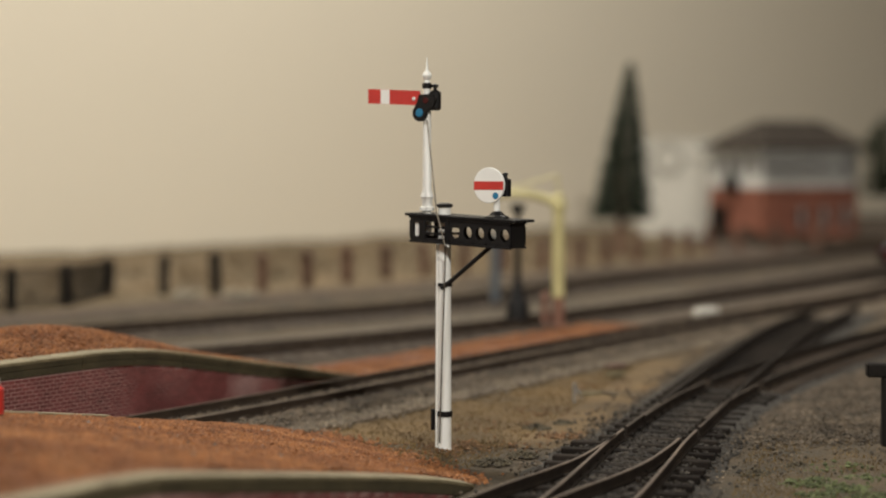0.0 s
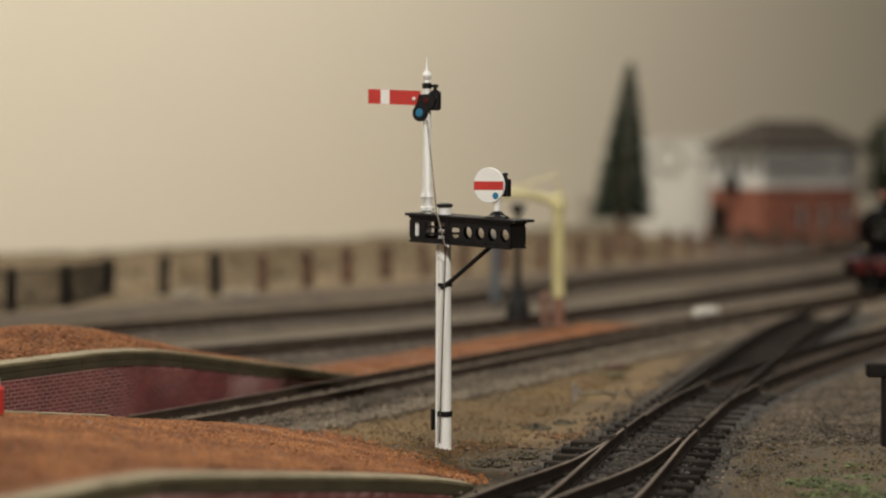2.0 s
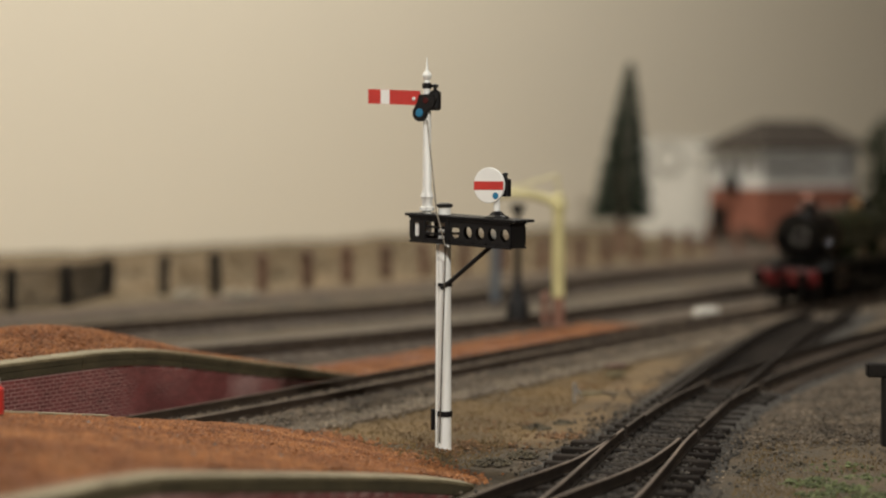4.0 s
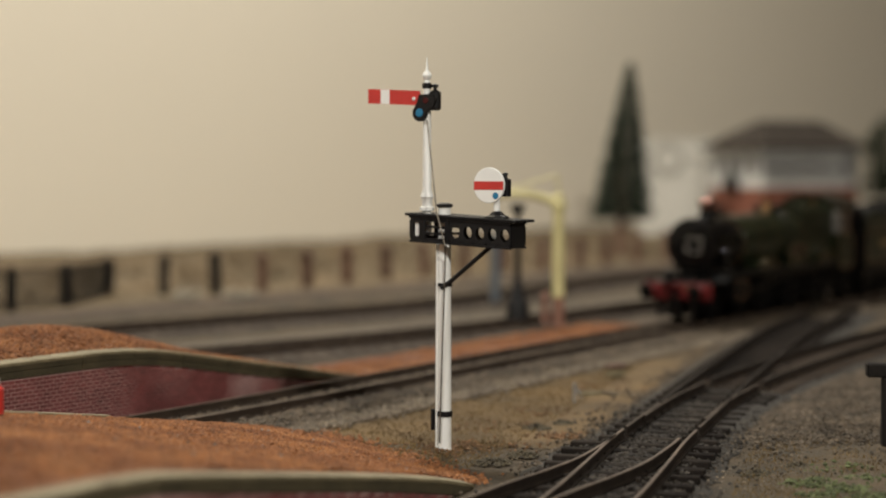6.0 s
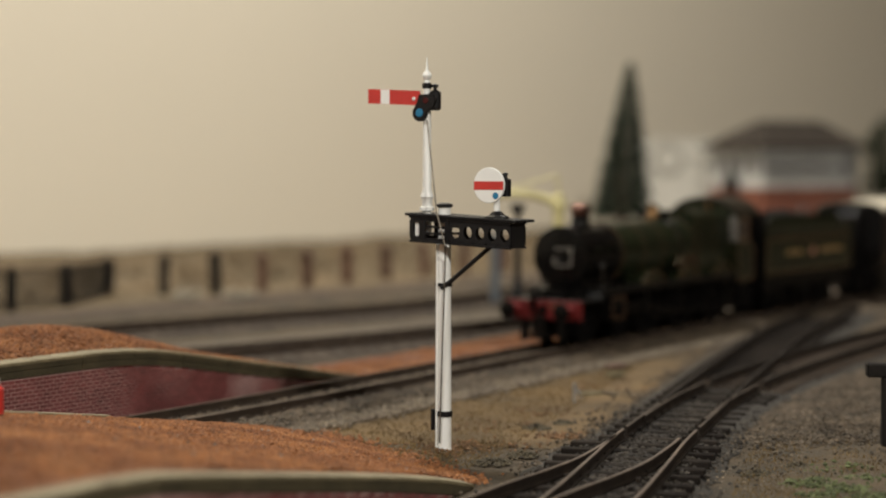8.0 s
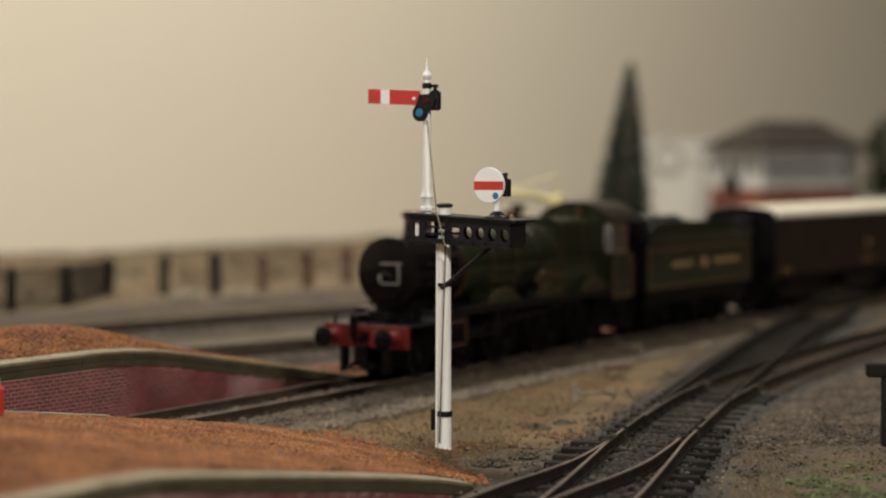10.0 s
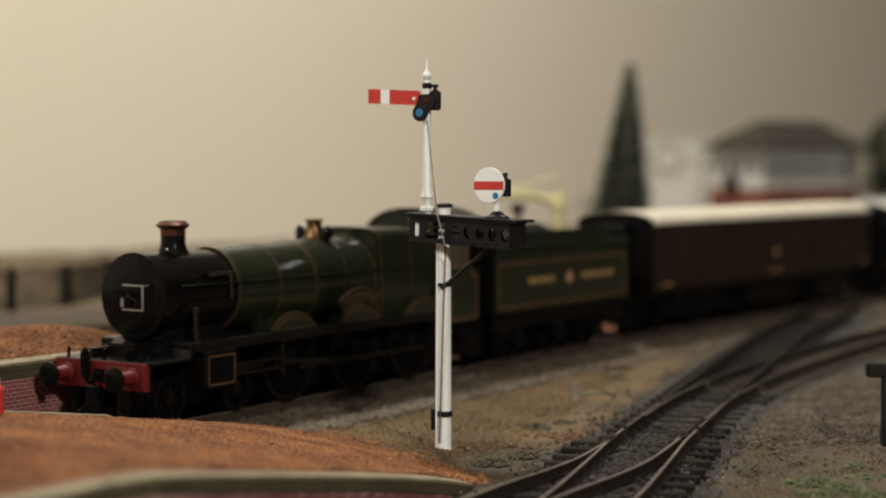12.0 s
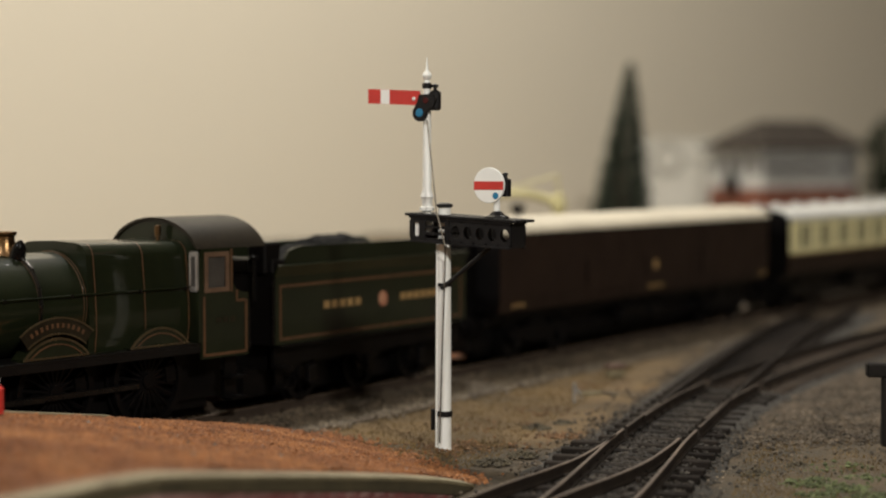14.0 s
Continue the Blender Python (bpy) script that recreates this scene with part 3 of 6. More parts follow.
def platform_near():
    p = thing("platform_near", "platform end ramp with brick face, buff coping and orange gravel", "platform", kind="structure")
    # rows run from the flat end to the foot: far edge, near edge, height
    rows = []
    for s, near, z in ((-230, NEAR_M + Vector((-60, -50)), 22.7), (-140, NEAR_M, 22.7), (-90, NEAR_L, 22.7), (-68, NEAR_L.lerp(NEAR_K, 0.55) + Vector((-0.4, 0.5)), 22.8), (-52, NEAR_K + Vector((-0.8, -0.9)), 22.7)):
        rows.append((on_line(s, 20), near, z))
    n = 12
    for i in range(1, n + 1):
        k = i / n
        rows.append((on_line(-52 + 134 * k, 20 + 4 * k * k), NEAR_K.lerp(NEAR_E, k), 22.7 - 21.6 * k + 1.7 * k * (1 - k ** 5)))
    bm = fresh()
    vv = []
    for a, b, z in rows:
        row = []
        inset = (b - a).normalized() * 2.2
        for k in range(17):
            q = (a + inset).lerp(b - inset, k / 16)
            edge = 0 if k in (0, 1, 16) else 1
            row.append(bm.verts.new((q.x, q.y, z + edge * (0.25 + 0.5 * noise.noise((q.x * .12, q.y * .12, 4))))))
        vv.append(row)
    for r0, r1 in zip(vv, vv[1:]):
        for k in range(16):
            bm.faces.new((r0[k], r0[k + 1], r1[k + 1], r1[k]))
    for k in (0, 16):
        low = [bm.verts.new((r[k].co.x, r[k].co.y, 0)) for r in vv]
        for i in range(len(vv) - 1):
            bm.faces.new((vv[i][k], vv[i + 1][k], low[i + 1], low[i]))
    part("gravel_surface", bm, M_ORANGE, p, "orange gravel", True)
    # coping along both edges
    for side in (1, 0):
        for i in range(1, len(rows) - 1):
            if not side and i > 9:
                continue
            bm, bm2, bm3 = fresh(), fresh(), fresh()
            rings, rings2, rings3 = [], [], []
            for j in (i, i + 1):
                a, b, z = rows[j]
                inw = (a - b).normalized() if side else (b - a).normalized()
                q = b if side else a
                w = 4.2 if side else 2.6
                z += 0 if side else 0.3
                rings.append([(*(q - inw * 0.9), z - 0.6), (*(q - inw * 0.9), z + 0.1), (*(q + inw * w), z + 0.2), (*(q + inw * w), z - 0.6)])
                rings2.append([(*(q - inw * 0.4), max(0.1, z - 3.0)), (*(q - inw * 0.6), max(0.2, z - 0.6)), (*(q + inw * 2), max(0.2, z - 0.6)), (*(q + inw * 2), max(0.1, z - 3.0))])
                rings3.append([(*(q + inw * 0.15), 0.05), (*(q + inw * 0.15), max(0.15, z - 3.0)), (*(q + inw * 1.8), max(0.15, z - 3.0)), (*(q + inw * 1.8), 0.05)])
            part("coping_stone", ring_loft(bm, rings), M_COPING, p, "buff weathered coping")
            # colour of this course holds the shade under the coping
            part("corbel", ring_loft(bm2, rings2), M_COPESHADE, p, "lower course of the coping, its shade put into the colour")
            part("mortar_bed", ring_loft(bm3, rings3), M_MORTAR, p, "pale mortar behind the bricks")
    return p, rows


PN, PN_ROWS = platform_near()
ORANGE_L = [on_line(s, -58 + 0.08 * max(0, s - 200)) for s in range(150, 400, 5)]
ORANGE_R = [on_line(s, -20.6) for s in range(150, 400, 5)]
sheet("gravel_strip", ORANGE_L, ORANGE_R, 1.6, M_DUST, "low strip of orange gravel between the lines", "gravel", 0.8, ripple=0.7)


# ---- the bracket signal ----
def signal():
    s = thing("bracket_signal", "white bracket semaphore signal with red arm on a black girder", "railway signal", 0.4, 435, 0.0, -32)
    part("post", lathe(fresh(), (0, 0, 0), (0, 0, 1), [(0, 1.95), (0.8, 1.95), (1.0, 1.75), (63.1, 1.6)], 20), M_WHITE, s, "white round main post", True)
    part("post_cap", lathe(fresh(), (0, 0, 62.2), (0, 0, 1), [(0, 1.7), (0.1, 2.1), (0.8, 2.1), (1.1, 1.2)], 20), M_BLACK, s, "black cap", True)
    bm = fresh()
    lathe(bm, (0, 0, 8.6), (0, 0, 1), [(0, 2.0), (0, 2.05), (1.4, 2.05), (1.4, 2.0)], 18)
    box(bm, -3.6, -1.6, -0.7, 0.3, 8.9, 10.2)
    box(bm, -3.7, -2.9, -0.9, 0.3, 4.8, 10.3, 0.1)
    part("crank_bracket", bm, M_BLACK, s, "black clamp with crank lever")
    bm = fresh()
    lathe(bm, (0, 0, 42.0), (0, 0, 1), [(0, 1.7), (0, 1.95), (0.9, 1.95), (0.9, 1.7)], 18)
    box(bm, -2.6, -1.4, -0.5, 0.3, 42.1, 42.6)
    part("clamp", bm, M_BLACK, s, "black clamp under the girder")
    part("brace", wire(fresh(), [(0.2, -1.95, 41.6), (2.4, -1.5, 43.2), (15.2, -1.2, 53.2)], 0.58, 8), M_BLACK, s, "black diagonal brace")
    # the girder: a holed front and back plate, ends and a boarded top, leaning a little
    tilt = -0.046
    drop = 0.8

    def lean(bm):
        for v in bm.verts:
            v.co.z += tilt * v.co.x - drop
        return bm

    x0, x1, zb, zt = -8.2, 21.6, 54.1, 60.2

    def plate(y):
        bm = fresh()
        cells = [("slot", -8.2, -4.2), ("bars", -4.2, 3.8)] + [("hole", 3.8 + i * 3.56, 3.8 + (i + 1) * 3.56) for i in range(5)]
        for kind_of, a, b in cells:
            c, m, n = (a + b) / 2, (zb + zt) / 2, 16
            if kind_of == "bars":
                for z0, z1 in ((zb, zb + 1.0), (zb + 1.9, zb + 2.5), (zb + 3.6, zb + 4.2), (zt - 0.9, zt)):
                    box(bm, a, b, y - 0.25, y + 0.25, z0, z1)
                box(bm, a + 0.0, a + 0.8, y - 0.3, y + 0.3, zb + 0.3, zt - 0.3)
                box(bm, b - 1.4, b - 0.2, y - 0.3, y + 0.3, zb + 0.3, zt - 0.3)
                continue
            rx, rz = ((b - a) * 0.22, (zt - zb) * 0.30) if kind_of == "slot" else ((b - a) * 0.36, (zt - zb) * 0.26)
            rings = []
            for yy in (y - 0.25, y + 0.25):
                outer, inner = [], []
                for i in range(n):
                    t = 2 * math.pi * (i + 0.5) / n
                    cx, cz = math.cos(t), math.sin(t)
                    k = 1 / max(abs(cx), abs(cz))
                    outer.append((c + cx * k * (b - a) / 2, yy, m + cz * k * (zt - zb) / 2))
                    sq = k if kind_of == "slot" else 1
                    inner.append((c + cx * rx * sq, yy, m + cz * rz * sq))
                rings.append((outer, inner))
            vs = [[[bm.verts.new(q) for q in r] for r in pair] for pair in rings]
            for i in range(n):
                j = (i + 1) % n
                for f in range(2):
                    bm.faces.new((vs[f][0][i], vs[f][0][j], vs[f][1][j], vs[f][1][i]))
                bm.faces.new((vs[0][1][i], vs[0][1][j], vs[1][1][j], vs[1][1][i]))
        box(bm, x0, x1, y - 0.6, y + 0.6, zb - 0.25, zb + 0.25)
        box(bm, x0, x1, y - 0.6, y + 0.6, zt - 0.25, zt + 0.25)
        return lean(bm)

    part("girder_plate", plate(-3.6), M_BLACK, s, "black lattice girder plate with round holes")
    part("girder_plate", plate(3.6), M_BLACK, s, "black lattice girder plate with round holes")
    bm = fresh()
    box(bm, x1 - 0.4, x1, -3.3, 3.3, zb, zt)
    box(bm, x0, x0 + 0.4, -3.3, 3.3, zb, zt)
    for x in (-1.8, 1.8, 11):
        box(bm, x - 0.3, x + 0.3, -3.3, 3.3, zb, zb + 0.6)
    part("girder_end", lean(bm), M_BLACK, s, "black end plates of the girder")
    for i in range(5):
        y = -4.6 + i * 2.05
        part("deck_board", lean(box(fresh(), -9.2, 23.2 + 0.15 * (i % 2), y, y + 1.95, 60.5, 61.2, 0.12)), M_BLACK, s, "black deck board")
    part("doll_foot", box(fresh(), -6.8, -5.6, -3.3, -3.0, 54.9, 58.6), M_WHITE, s, "white foot plate of the upper post inside the girder")
    # the upper post with its arm
    dx = -5.3
    bm = fresh()
    lathe(bm, (dx, 0, 55.5), (0, 0, 1), [(0, 1.2), (5.7, 1.2), (5.8, 1.9), (6.6, 1.9), (7.0, 1.35), (8.7, 1.35), (9.3, 1.75), (10.3, 1.45), (11.1, 1.2), (37.2, 0.95), (37.2, 0.9)], 18)
    part("doll_post", bm, M_WHITE, s, "white tapered upper post", True)
    part("doll_cap", lathe(fresh(), (dx, 0, 92.5), (0, 0, 1), [(0, 1.0), (0.1, 1.25), (1.3, 1.25), (1.5, 0.9)], 16), M_BLACK, s, "black post collar", True)
    part("finial", lathe(fresh(), (dx, 0, 93.9), (0, 0, 1), [(0, 0.9), (0.5, 0.8), (0.7, 0.6), (1.1, 0.95), (1.9, 1.25), (2.7, 0.95), (3.1, 0.5), (3.5, 0.4), (6.6, 0.1)], 16), M_WHITE, s, "white ball and spike finial", True)
    bm = fresh()
    ring_loft(bm, [[(dx - 16.9, y, 92.75), (dx - 16.9, y, 89.0), (dx - 1.0, y, 88.2), (dx - 1.0, y, 91.9)] for y in (-2.0, -1.55)])
    arm = part("arm", bm, M_RED, s, "red semaphore arm with a white stripe")
    part("arm_stripe", ring_loft(fresh(), [[(dx - 12.9, y, 92.5), (dx - 12.9, y, 88.84), (dx - 10.2, y, 88.7), (dx - 10.2, y, 92.36)] for y in (-2.06, -1.99)]), M_WHITE, arm, "white stripe")
    bm = fresh()
    lathe(bm, (dx - 0.9, -2.25, 86.2), (0, 1, 0), [(0, 2.1), (0.9, 2.1)], 20)
    prism(bm, [(dx - 2.9, 86.8), (dx - 1.6, 89.0), (dx - 1.0, 90.9), (dx + 3.0, 91.1), (dx + 3.9, 89.6), (dx + 3.2, 87.8), (dx + 1.2, 86.4), (dx + 0.4, 85.0)], "y", -2.3, -1.3)
    part("spectacle", bm, M_BLACK, s, "black spectacle casting", True)
    part("lens", lathe(fresh(), (dx - 0.9, -2.45, 86.3), (0, 1, 0), [(0, 1.0), (0.25, 1.2)], 18), M_BLUE, s, "blue green lens")
    part("lens", lathe(fresh(), (dx + 1.0, -2.5, 89.4), (0, 1, 0), [(0, 0.7), (0.3, 0.95)], 14), M_RUBY, s, "dark red lens")
    bm = fresh()
    lathe(bm, (dx + 2.6, -0.2, 86.9), (0, 0, 1), [(0, 1.0), (0.4, 1.55), (4.6, 1.55), (4.9, 1.0), (5.3, 0.5), (5.8, 0.5), (6.0, 0.9), (6.5, 0.9), (6.7, 0.3)], 14)
    box(bm, dx + 0.5, dx + 2.5, -0.5, 0.3, 88.4, 89.6)
    part("lamp", bm, M_BLACK, s, "black signal lamp case", True)
    part("pivot", lathe(fresh(), (dx - 2.6, -2.5, 89.9), (0, 1, 0), [(0, 0.38), (0.5, 0.5)], 10), M_WHITE, s, "white pivot pin")
    # wires down to the foot
    part("operating_wire", wire(fresh(), [(dx + 1.6, -2.5, 84.4), (0.9, -5.2, 61.0), (3.2, -4.9, 52.5), (1.6, -2.2, 49), (-0.2, -2.2, 2.0)], 0.2, 6), M_WIRE, s, "thin grey operating wire")
    # this rod stands in for the shading down the post's left edge
    part("post_edge_rod", wire(fresh(), [(-1.25, -1.5, 53.6), (-1.5, -1.5, 1.2)], 0.3, 6), M_WHITE, s, "white rod beside the post, standing for the shading at its left")
    # the disc signal
    ex = 15.8
    part("disc_base", lathe(fresh(), (ex, -0.6, 59.5), (0, 0, 1), [(0, 3.2), (0.6, 3.1), (1.0, 2.0), (1.6, 1.5), (2.0, 0.9)], 6), M_BLACK, s, "black base of the disc signal")
    part("disc_post", lathe(fresh(), (ex, -0.6, 60.5), (0, 0, 1), [(0, 0.9), (5.5, 0.75)], 12), M_WHITE, s, "white short post", True)
    disc = part("disc", lathe(fresh(), (ex - 1.5, -2.2, 67.9), (0, 1, 0), [(0, 4.3), (0.1, 4.45), (0.6, 4.45)], 40), M_WHITE, s, "white round disc with a red bar")
    part("red_bar", prism(fresh(), [(ex - 5.75, 66.75), (ex + 2.75, 66.8), (ex + 2.8, 68.9), (ex - 5.7, 68.9)], "y", -2.28, -2.18), M_RED, disc, "red horizontal bar")
    part("lens", lathe(fresh(), (ex + 0.5, -2.3, 65.3), (0, 1, 0), [(0, 0.8), (0.2, 0.95)], 14), M_BLUE, disc, "small blue lens")
    bm = fresh()
    box(bm, ex + 1.3, ex + 3.4, -1.4, 0.8, 65.1, 69.5, 0.2)
    lathe(bm, (ex + 2.2, -0.3, 69.4), (0, 0, 1), [(0, 0.9), (0.5, 0.6), (0.9, 0.55), (1.1, 0.8), (1.5, 0.7), (1.7, 0.2)], 10)
    part("lamp", bm, M_BLACK, s, "black lamp case behind the disc")
    for ob in s.children_recursive:
        if ob.parent == s and ob.name.split(".")[0] not in ("post", "post_edge_rod"):
            ob.location.z += 0.6 * MM


signal()


# ---- the train: local x forward from the leading face, y to the camera's side, z up from the rail ----
def wheel_part(parent, u, y, r, spokes=0, face=1):
    """A wheel with flange on the side face (+1 or -1), turning about its own centre."""
    bm = fresh()
    if spokes:
        n = 28
        for ro, ri, y0, y1 in ((r, r - 1.5, -1.0, 1.0), (r + 0.7, r - 1.0, -1.3 * face - 0.3, -1.3 * face + 0.3)):
            rings = []
            for rad, yy in ((ro, y0), (ro, y1), (ri, y1), (ri, y0)):
                rings.append([(rad * math.cos(2 * math.pi * i / n), yy, rad * math.sin(2 * math.pi * i / n)) for i in range(n)])
            rings.append(rings[0])
            ring_loft(bm, rings, True, False)
        lathe(bm, (0, -1.2, 0), (0, 1, 0), [(0, 2.0), (2.4, 2.0)], 14)
        if spokes > 12:
            box(bm, -2.2, 2.2, -0.9, 0.9, -r * 0.8, -r * 0.52)
            rod(bm, (0, -1.3, r * 0.45), (0, 1.3, r * 0.45), 1.1, n=10)
    else:
        lathe(bm, (0, -1.0, 0), (0, 1, 0), [(0, r), (2.0, r), (2.0, r - 1.2), (1.5, r - 1.6), (1.5, 1.8), (2.1, 1.5)], 22)
        lathe(bm, (0, -1.6 if face > 0 else 1.0, 0), (0, 1, 0), [(0, r + 0.6), (0.6, r + 0.5)], 22)
    ob = part("wheel", bm, M_UNDER, parent, "black spoked wheel" if spokes else "black disc wheel")
    ob.location = (-u * MM, y * MM, r * MM)
    if spokes:
        if r not in SPOKES:
            sm = rod(fresh(), (1.8, 0, 0), (r - 1.2, 0, 0), 0.5, 0.38, 5)
            bmesh.ops.scale(sm, vec=(MM, MM, MM), verts=sm.verts)
            me = bpy.data.meshes.new("spoke")
            sm.to_mesh(me)
            sm.free()
            me.materials.append(M_UNDER)
            SPOKES[r] = me
        for i in range(spokes):
            shared("spoke", SPOKES[r], ob, 0, 0, 0, ry=360 * i / spokes)
    WHEELS.append((ob, -u, y, r))
    return ob


WHEELS = []
SPOKES = {}
RODS = []
UCH, U1, U2, U3 = 28.2, 66.0, 97.9, 128.4
BZ = 33.2


def locomotive():
    L = thing("steam_locomotive", "dark green model steam locomotive with copper-capped chimney and red buffer beam", "locomotive")
    # frames and footplate
    bm = fresh()
    for y in (-6.0, 6.0):
        box(bm, -158, -3, y - 0.6, y + 0.6, 5.0, 20)
    box(bm, -150, -50, -5.4, 5.4, 9, 21)
    box(bm, -48, -8, -4.5, 4.5, 12, 21)
    part("frame", bm, M_UNDER, L, "black plate frames")
    # solid blocks added to make the shaded space between the wheels dark
    bm = fresh()
    box(bm, -154, -52, -5.0, 5.0, 2.4, 9.2)
    box(bm, -46, -10, -4.2, 4.2, 2.4, 12)
    part("ashpan", bm, M_UNDER, L, "black blocks for ashpan and brake gear, filling in the dark between the wheels")
    bm = fresh()
    box(bm, -160, -17, -16, 16, 20.2, 21.2, 0.15)
    for y in (-15.6, 15.6):
        box(bm, -160, -17, y - 0.4, y + 0.4, 18.6, 20.3)
    part("footplate", bm, M_FOOT, L, "black running plate with valance")
    bm = fresh()
    box(bm, -17.4, -0.4, -16, 16, 16.6, 17.5, 0.15)
    ring_loft(bm, [[(-17.2, y, 17.2), (-16.4, y, 17.2), (-17.0, y, 19.4), (-18.6, y, 21.0), (-18.8, y, 20.4)] for y in (-16, 16)])
    part("front_platform", bm, M_FOOT, L, "grey black front platform")
    bm = fresh()
    ring_loft(bm, [[(-8.2, y, 17.5), (-8.6, y, 18.2), (-12.0, y, 18.8), (-14.5, y, 20.8), (-18, y, 22.2), (-18, y, 17.5)] for y in (-9.5, 9.5)])
    for y in (-6.8, 0, 6.8):
        box(bm, -9.6, -8.2, y - 0.5, y + 0.5, 17.5, 19.8, 0.15)
    part("valve_cover", bm, M_LOCOBLACK, L, "sloping black casing ahead of the smokebox")
    b = part("buffer_beam", box(fresh(), -1.5, 0, -16, 16, 10.2, 17.3, 0.12), M_BEAM, L, "red buffer beam")
    for i in range(4):
        part("number_bar", box(fresh(), -0.01, 0.08, 3.4 + i * 1.6 - 0.45, 3.4 + i * 1.6 + 0.45, 14.7, 16.3), M_LINING, b, "dull gold painted mark")
    for y in (-11.4, 11.4):
        bm = lathe(fresh(), (0, y, 13.7), (1, 0, 0), [(0, 2.6), (0.6, 2.6), (0.9, 2.0), (4.4, 1.7)], 16)
        q = part("buffer", bm, M_BEAM, L, "red buffer stock with black head", True)
        part("buffer_head", lathe(fresh(), (4.4, y, 13.7), (1, 0, 0), [(0, 0.9), (1.8, 0.9), (2.0, 3.2), (2.6, 3.3), (2.9, 2.6)], 20), M_LOCOBLACK, q, "black round buffer head", True)
    bm = fresh()
    wire(bm, [(0, 0, 13.6), (2.5, 0, 13.9), (3.3, 0, 13.0), (2.6, 0, 12.2)], 0.55, 8)
    box(bm, 0, 0.5, -1.6, 1.6, 12.0, 15.4)
    wire(bm, [(2.2, 0, 12.6), (2.4, 0.8, 9.0), (2.0, 0, 6.2), (2.4, -0.8, 9.0), (2.2, 0, 12.6)], 0.4, 6)
    part("coupling", bm, M_LOCOBLACK, L, "black draw hook and link")
    bm = fresh()
    box(bm, -2, 3.2, -3.4, 3.4, 4.2, 6.2, 0.3)
    box(bm, 1.2, 3.4, -2.2, 2.6, 5.8, 11.4, 0.4)
    wire(bm, [(3.0, -3.2, 5.2), (5.0, -3.2, 4.4), (5.2, 0, 3.4), (5.0, 3.2, 4.4), (3.0, 3.2, 5.2)], 0.45, 6)
    part("coupling_bar", bm, M_LOCOBLACK, L, "black model coupling bar below the beam")
    part("vacuum_pipe", wire(fresh(), [(0.6, -3.6, 11.5), (0.9, -3.6, 19.0), (1.6, -3.6, 20.4), (2.4, -3.6, 19.2), (2.4, -3.4, 14.5), (1.8, -3.2, 12.8)], 0.75, 8), M_LOCOBLACK, L, "black standing vacuum pipe", True)
    for y in (-12.8, 0.0, 12.8):
        bm = fresh()
        box(bm, -2.0, -1.6, y - 0.4, y + 0.4, 17.4, 20.2)
        box(bm, -2.0, -1.2, y - 0.6, y + 0.6, 17.4, 17.8)
        part("lamp_iron", bm, M_LOCOBLACK, L, "black lamp iron")
    bm = fresh()
    for y in (-8.0, 8.0):
        box(bm, -2, 1.6, y - 0.7, y + 0.7, 2.2, 10.3)
    part("guard_iron", bm, M_UNDER, L, "black guard irons below the beam")
    # smokebox and boiler
    part("smokebox", lathe(fresh(), (-42, 0, BZ), (1, 0, 0), [(0, 11.2), (26.4, 11.2), (27.3, 11.2), (27.5, 11.5), (29.4, 11.5), (29.6, 11.0)], 40), M_LOCOBLACK, L, "black smokebox", True)
    door = part("smokebox_door", lathe(fresh(), (-12.5, 0, BZ), (1, 0, 0), [(0, 9.6), (0.5, 9.3), (0.9, 7.6), (1.2, 4.4), (1.3, 0.5)], 36), M_LOCOBLACK, L, "black domed smokebox door", True)
    bm = fresh()
    rod(bm, (-11.8, 0, BZ), (-10.4, 0, BZ), 0.8, n=10)
    wire(bm, [(-10.6, 0, BZ), (-10.6, 3.2, BZ - 1.2)], 0.3, 6)
    wire(bm, [(-10.3, 0, BZ), (-10.3, -0.6, BZ - 3.4)], 0.3, 6)
    for z in (BZ - 4, BZ + 4):
        box(bm, -13.3, -12.3, -9.0, -3.0, z - 0.5, z + 0.5)
    part("door_handle", bm, M_STEEL, door, "bright door handles and hinge straps")
    bm = fresh()
    fz, fw, fh = BZ - 0.4, 3.5, 3.2
    for z in (fz - fh, fz + fh):
        box(bm, -10.3, -9.9, -fw, fw, z - 0.22, z + 0.22)
    box(bm, -10.3, -9.9, fw - 0.22, fw + 0.22, fz - fh, fz + fh)
    box(bm, -10.4, -9.8, -fw - 0.5, -fw + 0.2, fz - fh + 0.6, fz - 0.2)
    wire(bm, [(-12.4, -fw, fz + fh), (-10.1, -fw, fz + fh)], 0.2, 5)
    wire(bm, [(-12.4, fw, fz + fh), (-10.1, fw, fz + fh)], 0.2, 5)
    bmesh.ops.translate(bm, vec=(1.2, 3.2, 0.3), verts=bm.verts)
    part("number_frame", bm, M_FRAME, L, "thin metal frame on the smokebox door")
    bm = fresh()
    ring_loft(bm, [[(x, -7.5, 20.8), (x, -6.2, 26), (x, 6.2, 26), (x, 7.5, 20.8)] for x in (-41, -16)])
    part("saddle", bm, M_LOCOBLACK, L, "black smokebox saddle")
    part("boiler", lathe(fresh(), (-106, 0, BZ), (1, 0, 0), [(0, 13.0), (20, 12.7), (63.9, 11.7)], 40), M_GREEN, L, "dark green tapered boiler barrel", True)
